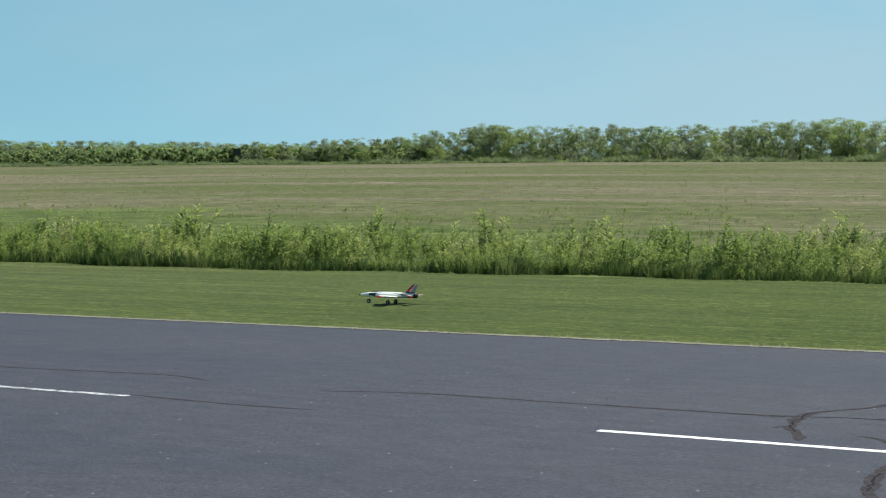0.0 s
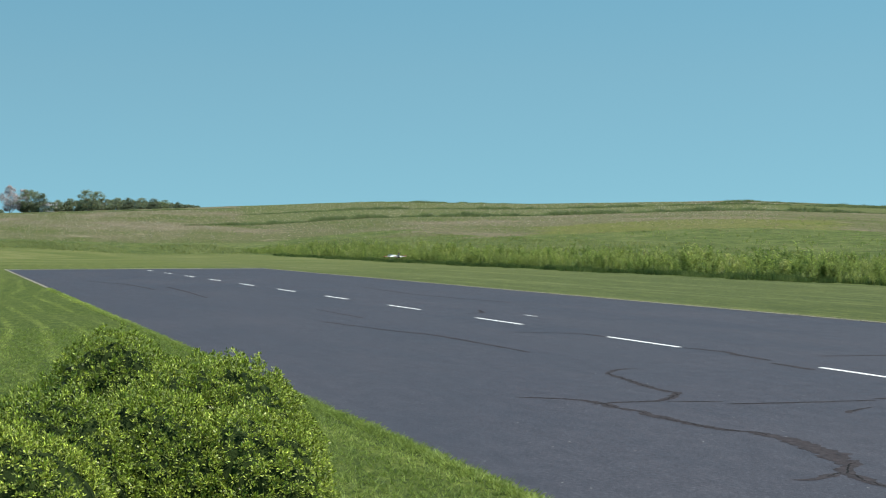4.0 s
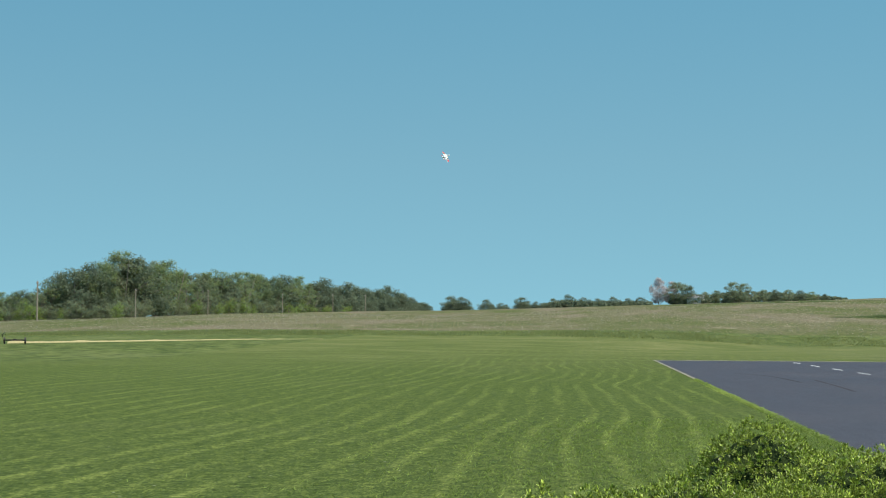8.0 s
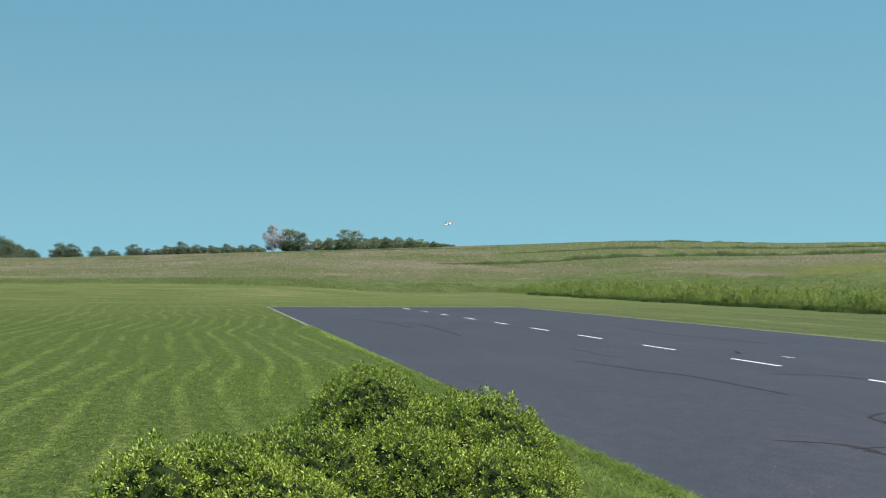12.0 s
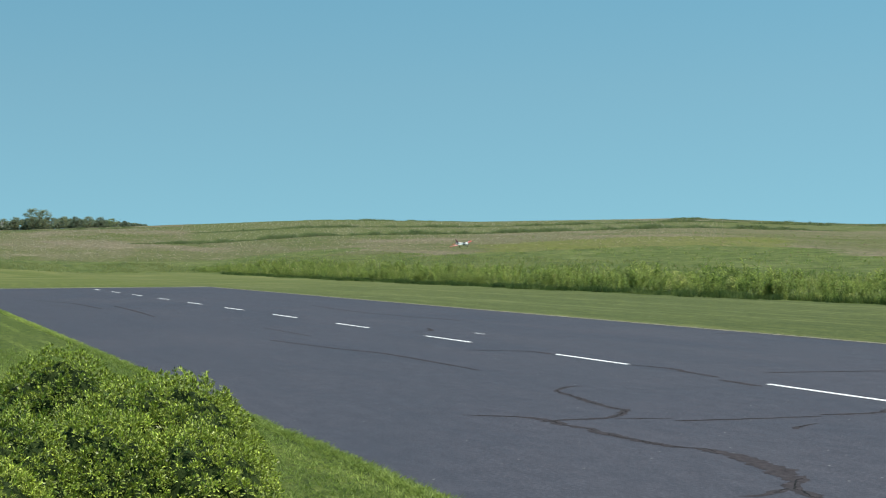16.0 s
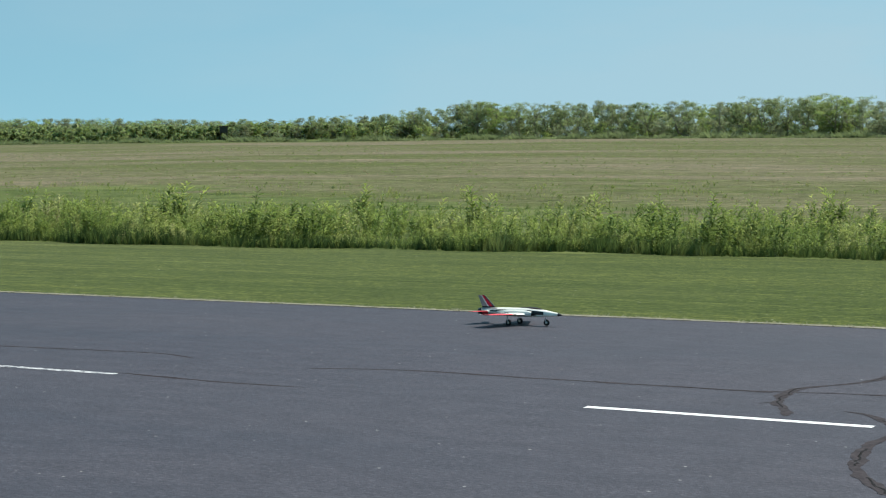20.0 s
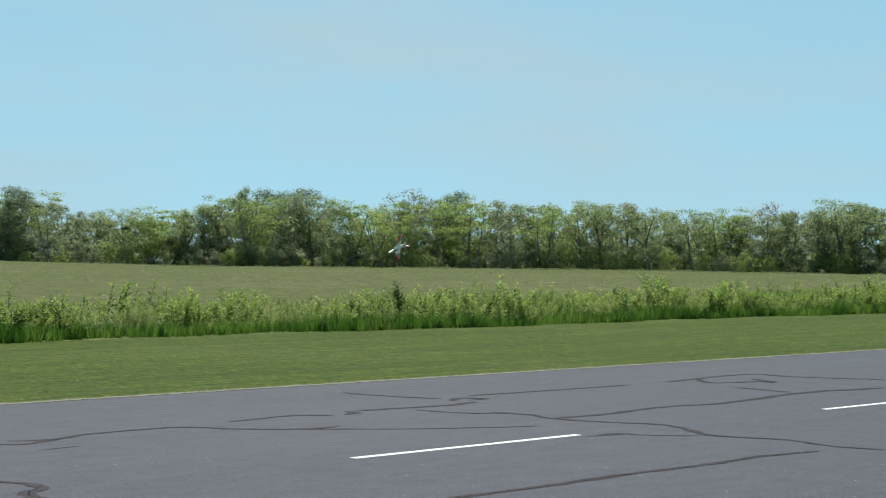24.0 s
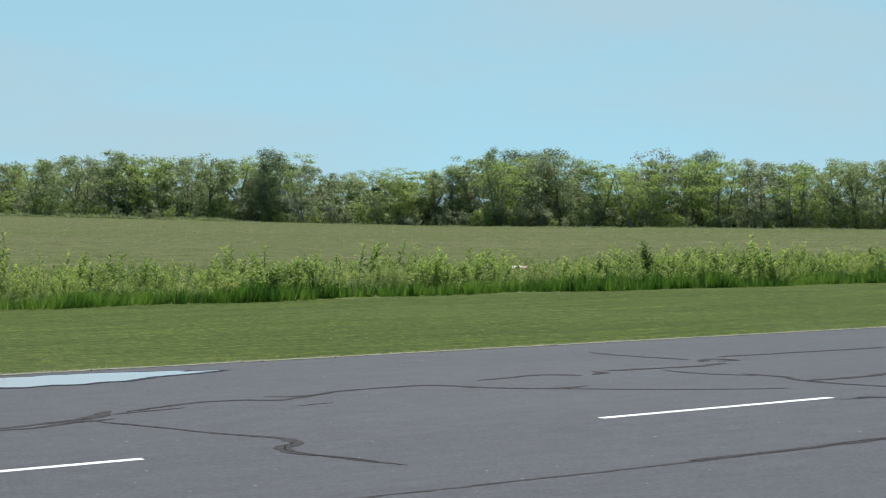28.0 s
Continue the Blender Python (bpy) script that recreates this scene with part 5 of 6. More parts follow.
    for edge, away, label in ((FAR_EDGE, 1, "dry grass fringe along the strip's edge"), (NEAR_EDGE, -1, "short grass fringe along the lawn's edge")):
        n = 7000 if away > 0 else 15000
        x = -101 + 175 * g.random(n) if away > 0 else 8 - 70 * g.random(n) ** 1.4
        off = np.abs(g.normal(size=n)) * 0.06 - 0.02 + 0.05 * wave(x * 2.3, edge)
        h = (0.04 if away > 0 else 0.045) * (0.4 + 0.9 * g.random(n))
        tagged(new("edge_grass", quads("edge_grass", sown(blades, x, edge + away * off, h, h * 1.6, g, 0.3), DRY_GRASS if away > 0 else LAWN_BLADE)), label, "grass", kind="stuff")
        bm = bmesh.new()
        last = None
        for k in range(1500 if away > 0 else 620):
            q = -101.2 + 0.12 * k
            wide = 0.12 if away > 0 else 0.09
            inner = edge + away * (-0.03 + 0.05 * noise.noise((q * 1.7, edge, 0)) + 0.04 * noise.noise((q * 6.1, edge, 2)))
            outer = edge + away * max(wide + 0.06 * noise.noise((q * 1.1, edge, 5)) + 0.06 * noise.noise((q * 5.3, edge, 7)), 0.02)
            row = (bm.verts.new((q, inner, 0.006)), bm.verts.new((q, outer, 0.006)))
            if last:
                bm.faces.new((last[0], row[0], row[1], last[1]) if away > 0 else (last[1], row[1], row[0], last[0]))
            last = row
        tagged(part("edge_margin", bm, DRY_SOIL), "pale dry soil and grass beside the asphalt", "verge", kind="structure")
    bm = bmesh.new()
    last = None
    for k in range(127):
        q = NEAR_EDGE - 0.1 + 0.12 * k
        row = (bm.verts.new((WEST_END - 0.75 + 0.5 * noise.noise((3, q * 0.9, 5)) + 0.2 * noise.noise((3, q * 4.1, 7)), q, 0.01)), bm.verts.new((WEST_END + 0.12 + 0.25 * noise.noise((1, q * 1.3, 0)), q, 0.01)))
        if last:
            bm.faces.new((last[0], last[1], row[1], row[0]))
        last = row
    bmesh.ops.recalc_face_normals(bm, faces=bm.faces)
    tagged(part("edge_margin", bm, DRY_SOIL), "pale dry soil at the strip's west end", "verge", kind="structure")
    low = [tuft(s, 4, 0.2, 1.1) for s in range(90, 95)]
    # stubble and seedlings on the field
    for label, material, n in (("pale stubble stems over the field", STUBBLE, 9000), ("low green seedlings over the field", WEED_GRASS, 11000)):
        a, r = np.radians(-64 + 150 * g.random(n)), 52 + 260 * g.random(n) ** 1.4
        x, y = -np.sin(a) * r, np.cos(a) * r
        keep = y > 47
        x, y = x[keep], y[keep]
        h = (0.06 + 0.0005 * r[keep]) * (0.5 + g.random(len(x)))
        tagged(new("field_growth", quads("field_growth", sown(low, x, y, h, h * 1.3, g, 0.2), material)), label, "field plants", kind="stuff")
    # pale bits of last year's stalks on the west field
    n = 22000
    a, r = np.radians(62 + 50 * g.random(n)), 215 + 330 * g.random(n) ** 0.8
    x, y = -np.sin(a) * r, np.cos(a) * r
    h = (0.06 + 0.0004 * r) * (0.4 + g.random(n))
    tagged(new("stalk_litter", quads("stalk_litter", sown([tuft(s, 2, 0.5, 1.0) for s in range(110, 114)], x, y, h, h, g, 0.3), PALE_STRAW)), "pale stalk litter scattered over the stubble", "stalks", kind="stuff")
    # rough grass past the west end of the strip
    n = 15000
    x, y = -191 - 34 * g.random(n), -75 + 112 * g.random(n)
    x = x + 3 * np.sin(y * 0.11) + 2 * np.sin(y * 0.31 + 1)
    h = (0.1 + 0.3 * wave(y * 0.3, 1.0)) * (0.5 + 0.7 * g.random(n))
    tagged(new("tall_grass", quads("tall_grass", sown(tufts, x, y, h, h * 2.2, g, 0.2), BAND_GRASS)), "band of seeding uncut grass beyond the mown lawn", "grass", kind="stuff")
    # cut blades on the lawn between the bushes and the strip
    n = 36000
    x, y = -3 + g.normal(size=n) - 30 * g.random(n) ** 2, NEAR_EDGE + 0.03 - np.abs(g.normal(size=n)) * 2.6
    h = 0.028 + 0.03 * g.random(n)
    tagged(new("lawn_blades", quads("lawn_blades", sown([tuft(s, 4, 0.16, 1.1) for s in range(100, 106)], x, y, h, h, g, 0.25), LAWN_BLADE)), "short green cut grass blades beside the strip", "grass", kind="stuff")


weeds()


def crest_strips():
    """Weedy strips that run across the hill between the fields."""
    g = np.random.default_rng(44)
    tufts = [tuft(s, 8, 0.12, 0.8) for s in range(70, 73)]
    for az0, az1, frac, height, n, label in ((51, 80, 0.8, 0.75, 2800, "green weedy strip high on the hill field"), (58, 82, 0.635, 0.85, 3300, "dark green weedy strip across the hill field"), (50, 66, 0.9, 0.7, 1700, "low weedy strip below the knoll"), (70.5, 76.2, 1.0, 0.75, 1000, "dark hedge on the hill's crest"),
                                             (44, 60, 0.97, 0.4, 1500, "weedy strip along the crest"), (-2, 46, 0.915, 1.35, 5200, "green weedy strip at the field's end"), (80, 88, 0.93, 0.6, 900, "weedy strip below the farm"), (-30, 2, 0.97, 0.8, 2000, "green strip under the trees"), (-76, -30, 0.97, 0.22, 2400, "green grassy strip along the trees")):
        az = az0 + (az1 - az0) * g.random(n)
        r = np.interp(az, C_AZ, C_R) * (frac + 0.005 * np.sin(az * 0.7) + 0.005 * g.normal(size=n))
        x, y = -np.sin(np.radians(az)) * r, np.cos(np.radians(az)) * r
        lumps = np.clip(1.7 * wave(az * 3, frac * 9) - 0.15, 0.12, 1.3) * np.clip(np.minimum(az - az0, az1 - az) / 2.5, 0.1, 1)
        h = height * (0.5 + 0.7 * g.random(n)) * lumps
        me = quads("weed_strip", sown(tufts, x, y, h, np.maximum(h, 1.0) * 1.4, g, 0.1), HEDGE_LEAF)
        tagged(new("weed_strip", me), label, "weeds", kind="stuff")


crest_strips()


# ---- boxwood bushes near the camera ----
def boxwood(az, d, top, radius, seed, label):
    g = np.random.default_rng(seed)
    a = radians(az)
    x, y = -math.sin(a) * d, math.cos(a) * d
    half = top * 0.56
    bm = bmesh.new()
    bmesh.ops.create_icosphere(bm, subdivisions=4, radius=1)

    def bulge(p):
        return 1 + 0.10 * noise.noise(p * 2.2 + Vector((seed, 0, 0))) + 0.07 * noise.noise(p * 5 + Vector((0, seed, 0)))
    for v in bm.verts:
        k = bulge(v.co.copy()) * 0.9
        v.co = Vector((v.co.x * radius * k, v.co.y * radius * k, half * 0.88 + v.co.z * half * k))
    thing = new("boxwood_bush")
    thing.matrix_basis = pose(x, y, -0.03)
    # near-black core whose colour stands in for shade between the leaves
    part("core", bm, SHADE_CORE, thing, "dark core for the shade between leaves", smooth=True)
    # rosettes of small leaves all over the skin
    n = int(2900 * (radius / 0.5) ** 2 * max(1.0, half / 0.6))
    u = g.normal(size=(n, 3))
    u /= np.linalg.norm(u, axis=1, keepdims=True)
    u = u[u[:, 2] > -0.75]
    k = np.array([bulge(Vector(q)) for q in u]) * (0.93 + 0.12 * g.random(len(u)))
    p = np.stack([u[:, 0] * radius * k, u[:, 1] * radius * k, half * 0.88 + u[:, 2] * half * k], -1)
    p, u = np.repeat(p, 25, 0), np.repeat(u, 25, 0)
    way = u * 0.75 + g.normal(size=u.shape) * 0.62 + np.array([0, 0, 0.25])
    way /= np.linalg.norm(way, axis=1, keepdims=True)
    side = np.cross(way, u + np.array([0, 0, 0.4]) + g.normal(size=way.shape) * 0.4)
    side /= np.linalg.norm(side, axis=1, keepdims=True)
    p = p + way * (0.002 + 0.02 * g.random((len(u), 1)))
    s = 0.0076 * (0.7 + 0.6 * g.random((len(u), 1)))
    leaves = np.stack([p, p + way * s * 1.1 + side * s * 0.42, p + way * s * 2.2, p + way * s * 1.1 - side * s * 0.42], 1)
    held("foliage", quads("foliage", leaves, BOX_LEAF), thing)
    tagged(thing, label, "bush", "clipped bushes by the strip")


SHADE_CORE = bark_material("shade_core", (0.01, 0.02, 0.004), (0.024, 0.04, 0.008))
for k, (az, d, top, radius) in enumerate(((84.25, 10.0, 1.15, 0.48), (81.15, 9.2, 1.07, 0.59), (83.2, 8.3, 0.95, 0.52), (86.6, 7.9, 1.02, 0.43), (89.4, 7.5, 1.01, 0.38), (91.7, 7.2, 1.0, 0.31), (80.0, 8.3, 0.88, 0.43), (87.6, 7.3, 0.92, 0.43))):
    boxwood(az, d, top, radius, k + 3, "clipped rounded green boxwood bush on the lawn")


# ---- small things of the place ----
def deer_blind():
    """A dark box on legs at the foot of the wood."""
    x, y, z = spot(36.5, 431)
    wood = paint("weathered_boards", (0.06, 0.05, 0.042), 0.85, 0.2)
    thing = new("hunting_blind")
    thing.matrix_basis = pose(x, y, z - 0.05, 0, 0, 36)
    bm = bmesh.new()
    box(bm, -1, 1, -1, 1, 1.9, 3.5, 0.04)
    part("cabin", bm, wood, thing)
    bm = bmesh.new()
    box(bm, -1.15, 1.15, -1.15, 1.15, 3.5, 3.65, 0.03)
    part("roof", bm, wood, thing)
    for a in (-0.9, 0.9):
        for b in (-0.9, 0.9):
            bm = bmesh.new()
            box(bm, a - 0.07, a + 0.07, b - 0.07, b + 0.07, 0, 1.9)
            part("leg", bm, wood, thing)
    bm = bmesh.new()
    box(bm, -0.6, 0.6, -1.02, -0.99, 2.7, 3.1)
    part("window", bm, paint("blind_window", (0.012, 0.012, 0.012), 0.4), thing)
    tagged(thing, "dark wooden hunting blind on legs by the wood", "hunting blind")


def field_posts():
    rust = bark_material("rusted_post", (0.035, 0.025, 0.02), (0.09, 0.065, 0.05))
    for az, tilt, h in ((13.22, 9, 1.56), (12.44, -2, 1.42)):
        x, y, z = spot(az, 47)
        bm = bmesh.new()
        tube(bm, [((0, 0, -0.1), 0.025), ((0.01, 0, h * 0.45), 0.028), ((-0.01, 0.01, h * 0.8), 0.036), ((0, 0, h), 0.02)], 7)
        post = part("fence_post", bm, rust, None, "", pose(x, y, z, 0, tilt, 12))
        tagged(post, "leaning dark weathered fence post in the field", "post", "field posts")


def utility_poles():
    wood = bark_material("pole_wood", (0.16, 0.13, 0.1), (0.34, 0.3, 0.24))
    glass = paint("insulator", (0.3, 0.3, 0.3), 0.3)
    first = None
    for az, r, tall in ((108.5, 405, 1.0), (105.3, 428, 0.78), (102.9, 505, 0.8), (100.4, 590, 0.72), (98.7, 655, 0.8), (97.6, 700, 0.85)):
        x, y, z = spot(az, r)
        m = pose(x, y, z, 0, 0, az + 80) @ Matrix.Scale(tall, 4)
        if first:
            copy_thing(first, m)
            continue
        thing = new("utility_pole")
        thing.matrix_basis = m
        bm = bmesh.new()
        tube(bm, [((0, 0, -0.5), 0.2), ((0, 0, 5), 0.18), ((0, 0, 9.4), 0.13)], 8)
        part("pole", bm, wood, thing)
        bm = bmesh.new()
        box(bm, -1.2, 1.2, -0.08, 0.08, 8.75, 8.93)
        part("crossarm", bm, wood, thing)
        for a in (-1.1, -0.4, 0.4, 1.1):
            bm = bmesh.new()
            tube(bm, [((a, 0, 8.93), 0.05), ((a, 0, 9.1), 0.07), ((a, 0, 9.16), 0.03)], 6)
            part("insulator", bm, glass, thing)
        first = tagged(thing, "wooden utility pole before the woods", "utility pole", "poles along the road")


def garden_bed():
    """A pale strip of straw on the meadow with a low dark implement at its end."""
    straw = bark_material("straw", (0.22, 0.18, 0.09), (0.42, 0.37, 0.2))
    x0, y0, _ = spot(109.4, 150)
    x1, y1, _ = spot(99.0, 168)
    bm = bmesh.new()
    n = 60
    last = None
    for k in range(n + 1):
        u = k / n
        x, y = x0 + (x1 - x0) * u, y0 + (y1 - y0) * u
        w = (0.4 - 0.3 * u) * (0.8 + 0.5 * noise.noise((u * 30, 0, 0)))
        h = max(0.02, (0.2 - 0.17 * u) * (0.8 + 0.6 * noise.noise((u * 22, 5, 0))))
        z = float(ground_z(x, y))
        row = [bm.verts.new((x + w, y, z - 0.05)), bm.verts.new((x + w * 0.4, y, z + h)), bm.verts.new((x - w * 0.4, y, z + h)), bm.verts.new((x - w, y, z - 0.05))]
        if last:
            for s in range(3):
                bm.faces.new((last[s], last[s + 1], row[s + 1], row[s]))
        last = row
    tagged(part("straw_row", bm, straw, smooth=True), "long pale row of straw on the meadow", "straw")
    iron = paint("dark_iron", (0.025, 0.022, 0.02), 0.6, 0.4)
    x, y, z = spot(109.2, 146)
    thing = new("harrow")
    thing.matrix_basis = pose(x, y, z, 0, 0, 15)
    bm = bmesh.new()
    for k in range(4):
        box(bm, -0.9 + 0.5 * k, -0.82 + 0.5 * k, -0.9, 0.9, 0.28, 0.38, 0.02)
    box(bm, -1.0, 0.9, -0.05, 0.05, 0.36, 0.44, 0.02)
    part("frame", bm, iron, thing)
    bm = bmesh.new()
    tube(bm, [((0.2, -0.9, 0.3), 0.03), ((0.15, -1.0, 0.75), 0.05), ((0.2, -0.8, 0.95), 0.03)], 6)
    part("lever", bm, iron, thing)
    for y_ in (-0.85, 0.85):
        bm = bmesh.new()
        bmesh.ops.create_cone(bm, cap_ends=True, segments=16, radius1=0.28, radius2=0.28, depth=0.12, matrix=Matrix.Translation((-0.3, y_, 0.28)) @ pose(0, 0, 0, 90))
        part("wheel", bm, iron, thing)
    tagged(thing, "low dark iron harrow standing on the meadow", "farm implement")


def farm_shed():
    """A small pale shed among the farm's trees."""
    pale, tin = paint("pale_boards", (0.7, 0.69, 0.65), 0.7, 0.3), paint("tin_roof", (0.42, 0.42, 0.43), 0.45, 0.5)
    x, y, z = spot(86.4, 622)
    thing = new("farm_shed")
    thing.matrix_basis = pose(x, y, z - 0.1, 0, 0, 70)
    bm = bmesh.new()
    box(bm, -3, 3, -2.2, 2.2, 0, 2.5, 0.03)
    part("wall", bm, pale, thing)
    bm = bmesh.new()
    ends = [[bm.verts.new((a, b, c)) for b, c in ((-2.5, 2.45), (0, 3.6), (2.5, 2.45))] for a in (-3.2, 3.2)]
    for k in range(2):
        bm.faces.new((ends[0][k], ends[0][k + 1], ends[1][k + 1], ends[1][k]))
    for e in ends:
        bm.faces.new(e)
    bmesh.ops.solidify(bm, geom=bm.faces[:], thickness=0.08)
    part("roof", bm, tin, thing)
    bm = bmesh.new()
    box(bm, -0.6, 0.6, -2.26, -2.2, 0, 2.05)
    part("door", bm, tin, thing)
    tagged(thing, "small pale farm shed among trees on the crest", "shed")


farm_shed()
deer_blind()
field_posts()
utility_poles()
garden_bed()


# ---- the model jet ----
WHITE = paint("white_foam", (0.88, 0.87, 0.79), 0.35, 0.5, wear=0.04, foam=0.12)
RED = paint("red_trim", (0.74, 0.02, 0.045), 0.4, 0.3, wear=0.08, foam=0.15)
GREY = paint("grey_trim", (0.34, 0.325, 0.32), 0.4, 0.4, wear=0.12, foam=0.25)
BLACK = paint("black_trim", (0.015, 0.015, 0.016), 0.4, 0.5)
RUBBER = paint("rubber", (0.02, 0.02, 0.02), 0.8, 0.3)
STEEL = paint("leg_steel", (0.5, 0.5, 0.52), 0.35, 0.5, 0.9)
CANOPY = paint("smoked_canopy", (0.05, 0.03, 0.02), 0.25, 0.4)


def loft(bm, stations, sides=20, colour=None):
    """Skin over rings across x: (x, half width, half height, middle z, squareness)."""
    rings = []
    for x, w, h, z in stations:
        ring = []
        for s in range(sides):
            a = 2 * math.pi * s / sides
            c, d = math.cos(a), math.sin(a)
            ring.append(bm.verts.new((x, w * math.copysign(abs(c) ** 0.8, c), z + h * math.copysign(abs(d) ** 0.8, d))))
        rings.append(ring)
    for low, high in zip(rings, rings[1:]):
        for s in range(sides):
            f = bm.faces.new((low[s], low[(s + 1) % sides], high[(s + 1) % sides], high[s]))
            if colour:
                f.material_index = colour(f.calc_center_median())
    for ring in (rings[0], rings[-1]):
        f = bm.faces.new(ring)
        if colour:
            f.material_index = colour(f.calc_center_median())
    bmesh.ops.recalc_face_normals(bm, faces=bm.faces)


def blade(bm, root, tip, thick_root, thick_tip, colour, across=12, along=14):
    """A wing panel: root and tip are (front x, rear x, y, z); colour picks the trim of each face."""
    rows = []
    for k in range(along + 1):
        u = k / along
        front, rear, y, z = (a + (b - a) * u for a, b in zip(root, tip))
        t = thick_root + (thick_tip - thick_root) * u
        up, low = [], []
        for s in range(across + 1):
            c = s / across
            x = front + (rear - front) * c
            h = t * (2.2 * math.sqrt(c) * (1 - c) + 0.03)
            up.append(Vector((x, y, z + h * 0.6)))
            low.append(Vector((x, y, z - h * 0.4)))
        rows.append([bm.verts.new(p) for p in up + low[::-1]])
    n = len(rows[0])
    for k in range(along):
        for s in range(n):
            f = bm.faces.new((rows[k][s], rows[k][(s + 1) % n], rows[k + 1][(s + 1) % n], rows[k + 1][s]))
            mid = (k + 0.5) / along
            c = s + 0.5 if s < across else 2 * across + 1.5 - s
            f.material_index = colour(mid, c / across)
    bm.faces.new(rows[0])
    f = bm.faces.new(rows[-1])
    f.material_index = colour(1, 0.3)
    bmesh.ops.recalc_face_normals(bm, faces=bm.faces)


def model_jet():
    """A foam ducted-fan trainer, 1.1 m long and as wide; nose to +x, its middle at the origin."""
    jet = new("model_jet")
    trims = [WHITE, RED, GREY, BLACK]

    def body_trim(p):
        if p.x > 0.53:
            return 3
        if 0.19 < p.x < 0.38 and abs(p.y) > 0.02 and -0.03 + 0.16 * (p.x - 0.19) < p.z < 0.03:
            return 3
        if p.x < -0.34 and p.z < 0.012:
            return 1
        if abs(p.z - 0.022) < 0.011 and -0.44 < p.x < -0.12:
            return 3
        if p.x < -0.24 and p.z > 0.036:
            return 2
        if abs(p.z + 0.012) < 0.014 and -0.34 < p.x < 0.02 and abs(p.y) > 0.03:
            return 2
        return 0
    bm = bmesh.new()
    loft(bm, [(0.58, 0.004, 0.004, -0.012), (0.565, 0.011, 0.011, -0.012), (0.53, 0.019, 0.018, -0.010), (0.46, 0.030, 0.028, -0.006), (0.36, 0.042, 0.040, 0.0), (0.26, 0.050, 0.048, 0.004), (0.15, 0.056, 0.053, 0.008),
              (0.02, 0.060, 0.052, 0.008), (-0.12, 0.060, 0.050, 0.010), (-0.26, 0.054, 0.046, 0.012), (-0.38, 0.046, 0.042, 0.014), (-0.47, 0.041, 0.039, 0.016)], 24, body_trim)
    part("fuselage", bm, trims, jet, "white fuselage with a black nose", smooth=True)
    bm = bmesh.new()
    loft(bm, [(0.34, 0.004, 0.004, 0.036), (0.31, 0.018, 0.016, 0.040), (0.26, 0.027, 0.022, 0.043), (0.2, 0.029, 0.024, 0.047), (0.13, 0.026, 0.019, 0.050), (0.06, 0.018, 0.013, 0.053), (0.0, 0.008, 0.005, 0.052)], 18)
    part("canopy", bm, CANOPY, jet, "dark glossy canopy", smooth=True)
    for side in (1, -1):
        bm = bmesh.new()
        loft(bm, [(0.215, 0.020, 0.026, -0.004), (0.16, 0.025, 0.032, -0.002), (0.08, 0.028, 0.036, 0.0), (0.0, 0.028, 0.036, 0.002), (-0.14, 0.020, 0.03, 0.004), (-0.25, 0.006, 0.014, 0.006)], 16, lambda p: 3 if p.x > 0.19 else 0)
        duct = part("intake", bm, trims, jet, "", pose(0, side * 0.056, 0), True)
        bm = bmesh.new()
        loft(bm, [(0.221, 0.016, 0.022, -0.004), (0.21, 0.015, 0.021, -0.004)], 14)
        part("intake_mouth", bm, BLACK, duct, "black intake mouth")

        def wing_trim(u, c):
            red = float(np.interp(u, [0.36, 0.6, 0.85, 1.0], [-0.02, 0.32, 0.64, 0.93]))
            if u > 0.36 and c < red:
                return 1
            if u > 0.36 and c < red + 0.1:
                return 0
            if u > 0.3 and c < red + 0.17:
                return 3
            if u > 0.4 + 0.05 * math.sin(c * 8):
                return 2
            return 0
        bm = bmesh.new()
        blade(bm, (0.16, -0.165, side * 0.058, -0.012), (-0.055, -0.192, side * 0.55, 0.012), 0.034, 0.014, wing_trim, 34, 44)
        wing = part("wing", bm, trims, jet, "white and grey wing with red leading edge")
        for name, u0, u1 in (("flap", 0.04, 0.42), ("aileron", 0.43, 0.97)):
            ends = [(-0.165 - 0.027 * u, -0.215 - 0.02 * u, side * (0.058 + 0.492 * u), -0.012 + 0.024 * u) for u in (u0, u1)]
            bm = bmesh.new()
            blade(bm, ends[0], ends[1], 0.008, 0.005, lambda u, c: 2 if name == "aileron" else 0, 4, 6)
            part(name, bm, trims, wing)
        if side < 0:
            bm = bmesh.new()
            bmesh.ops.create_cone(bm, cap_ends=True, segments=18, radius1=0.034, radius2=0.034, depth=0.003, matrix=Matrix.Translation((-0.02, side * 0.235, 0.0185)) @ Matrix.Diagonal((1, 0.7, 1, 1)))
            part("emblem", bm, BLACK, wing, "dark round emblem")
        bm = bmesh.new()
        blade(bm, (-0.34, -0.47, side * 0.04, 0.015), (-0.455, -0.53, side * 0.25, 0.02), 0.014, 0.007, lambda u, c: 1 if c < 0.9 * (u - 0.15) else (3 if c < 0.9 * (u - 0.15) + 0.1 and u > 0.2 else (2 if u > 0.45 else 0)), 20, 16)
        part("tailplane", bm, trims, jet, "white tailplane with red edges")
    bm = bmesh.new()
    blade(bm, (-0.28, -0.475, 0.045, 0), (-0.44, -0.535, 0.198, 0), 0.016, 0.008, lambda u, c: 3 if u < 0.14 or (0.06 < c < 0.16) else (1 if 0.16 < c < 0.46 else (0 if 0.46 < c < 0.56 else 2)), 20, 12)
    part("fin", bm, trims, jet, "grey tail fin with red stripe", pose(0, 0, 0, 90))
    bm = bmesh.new()
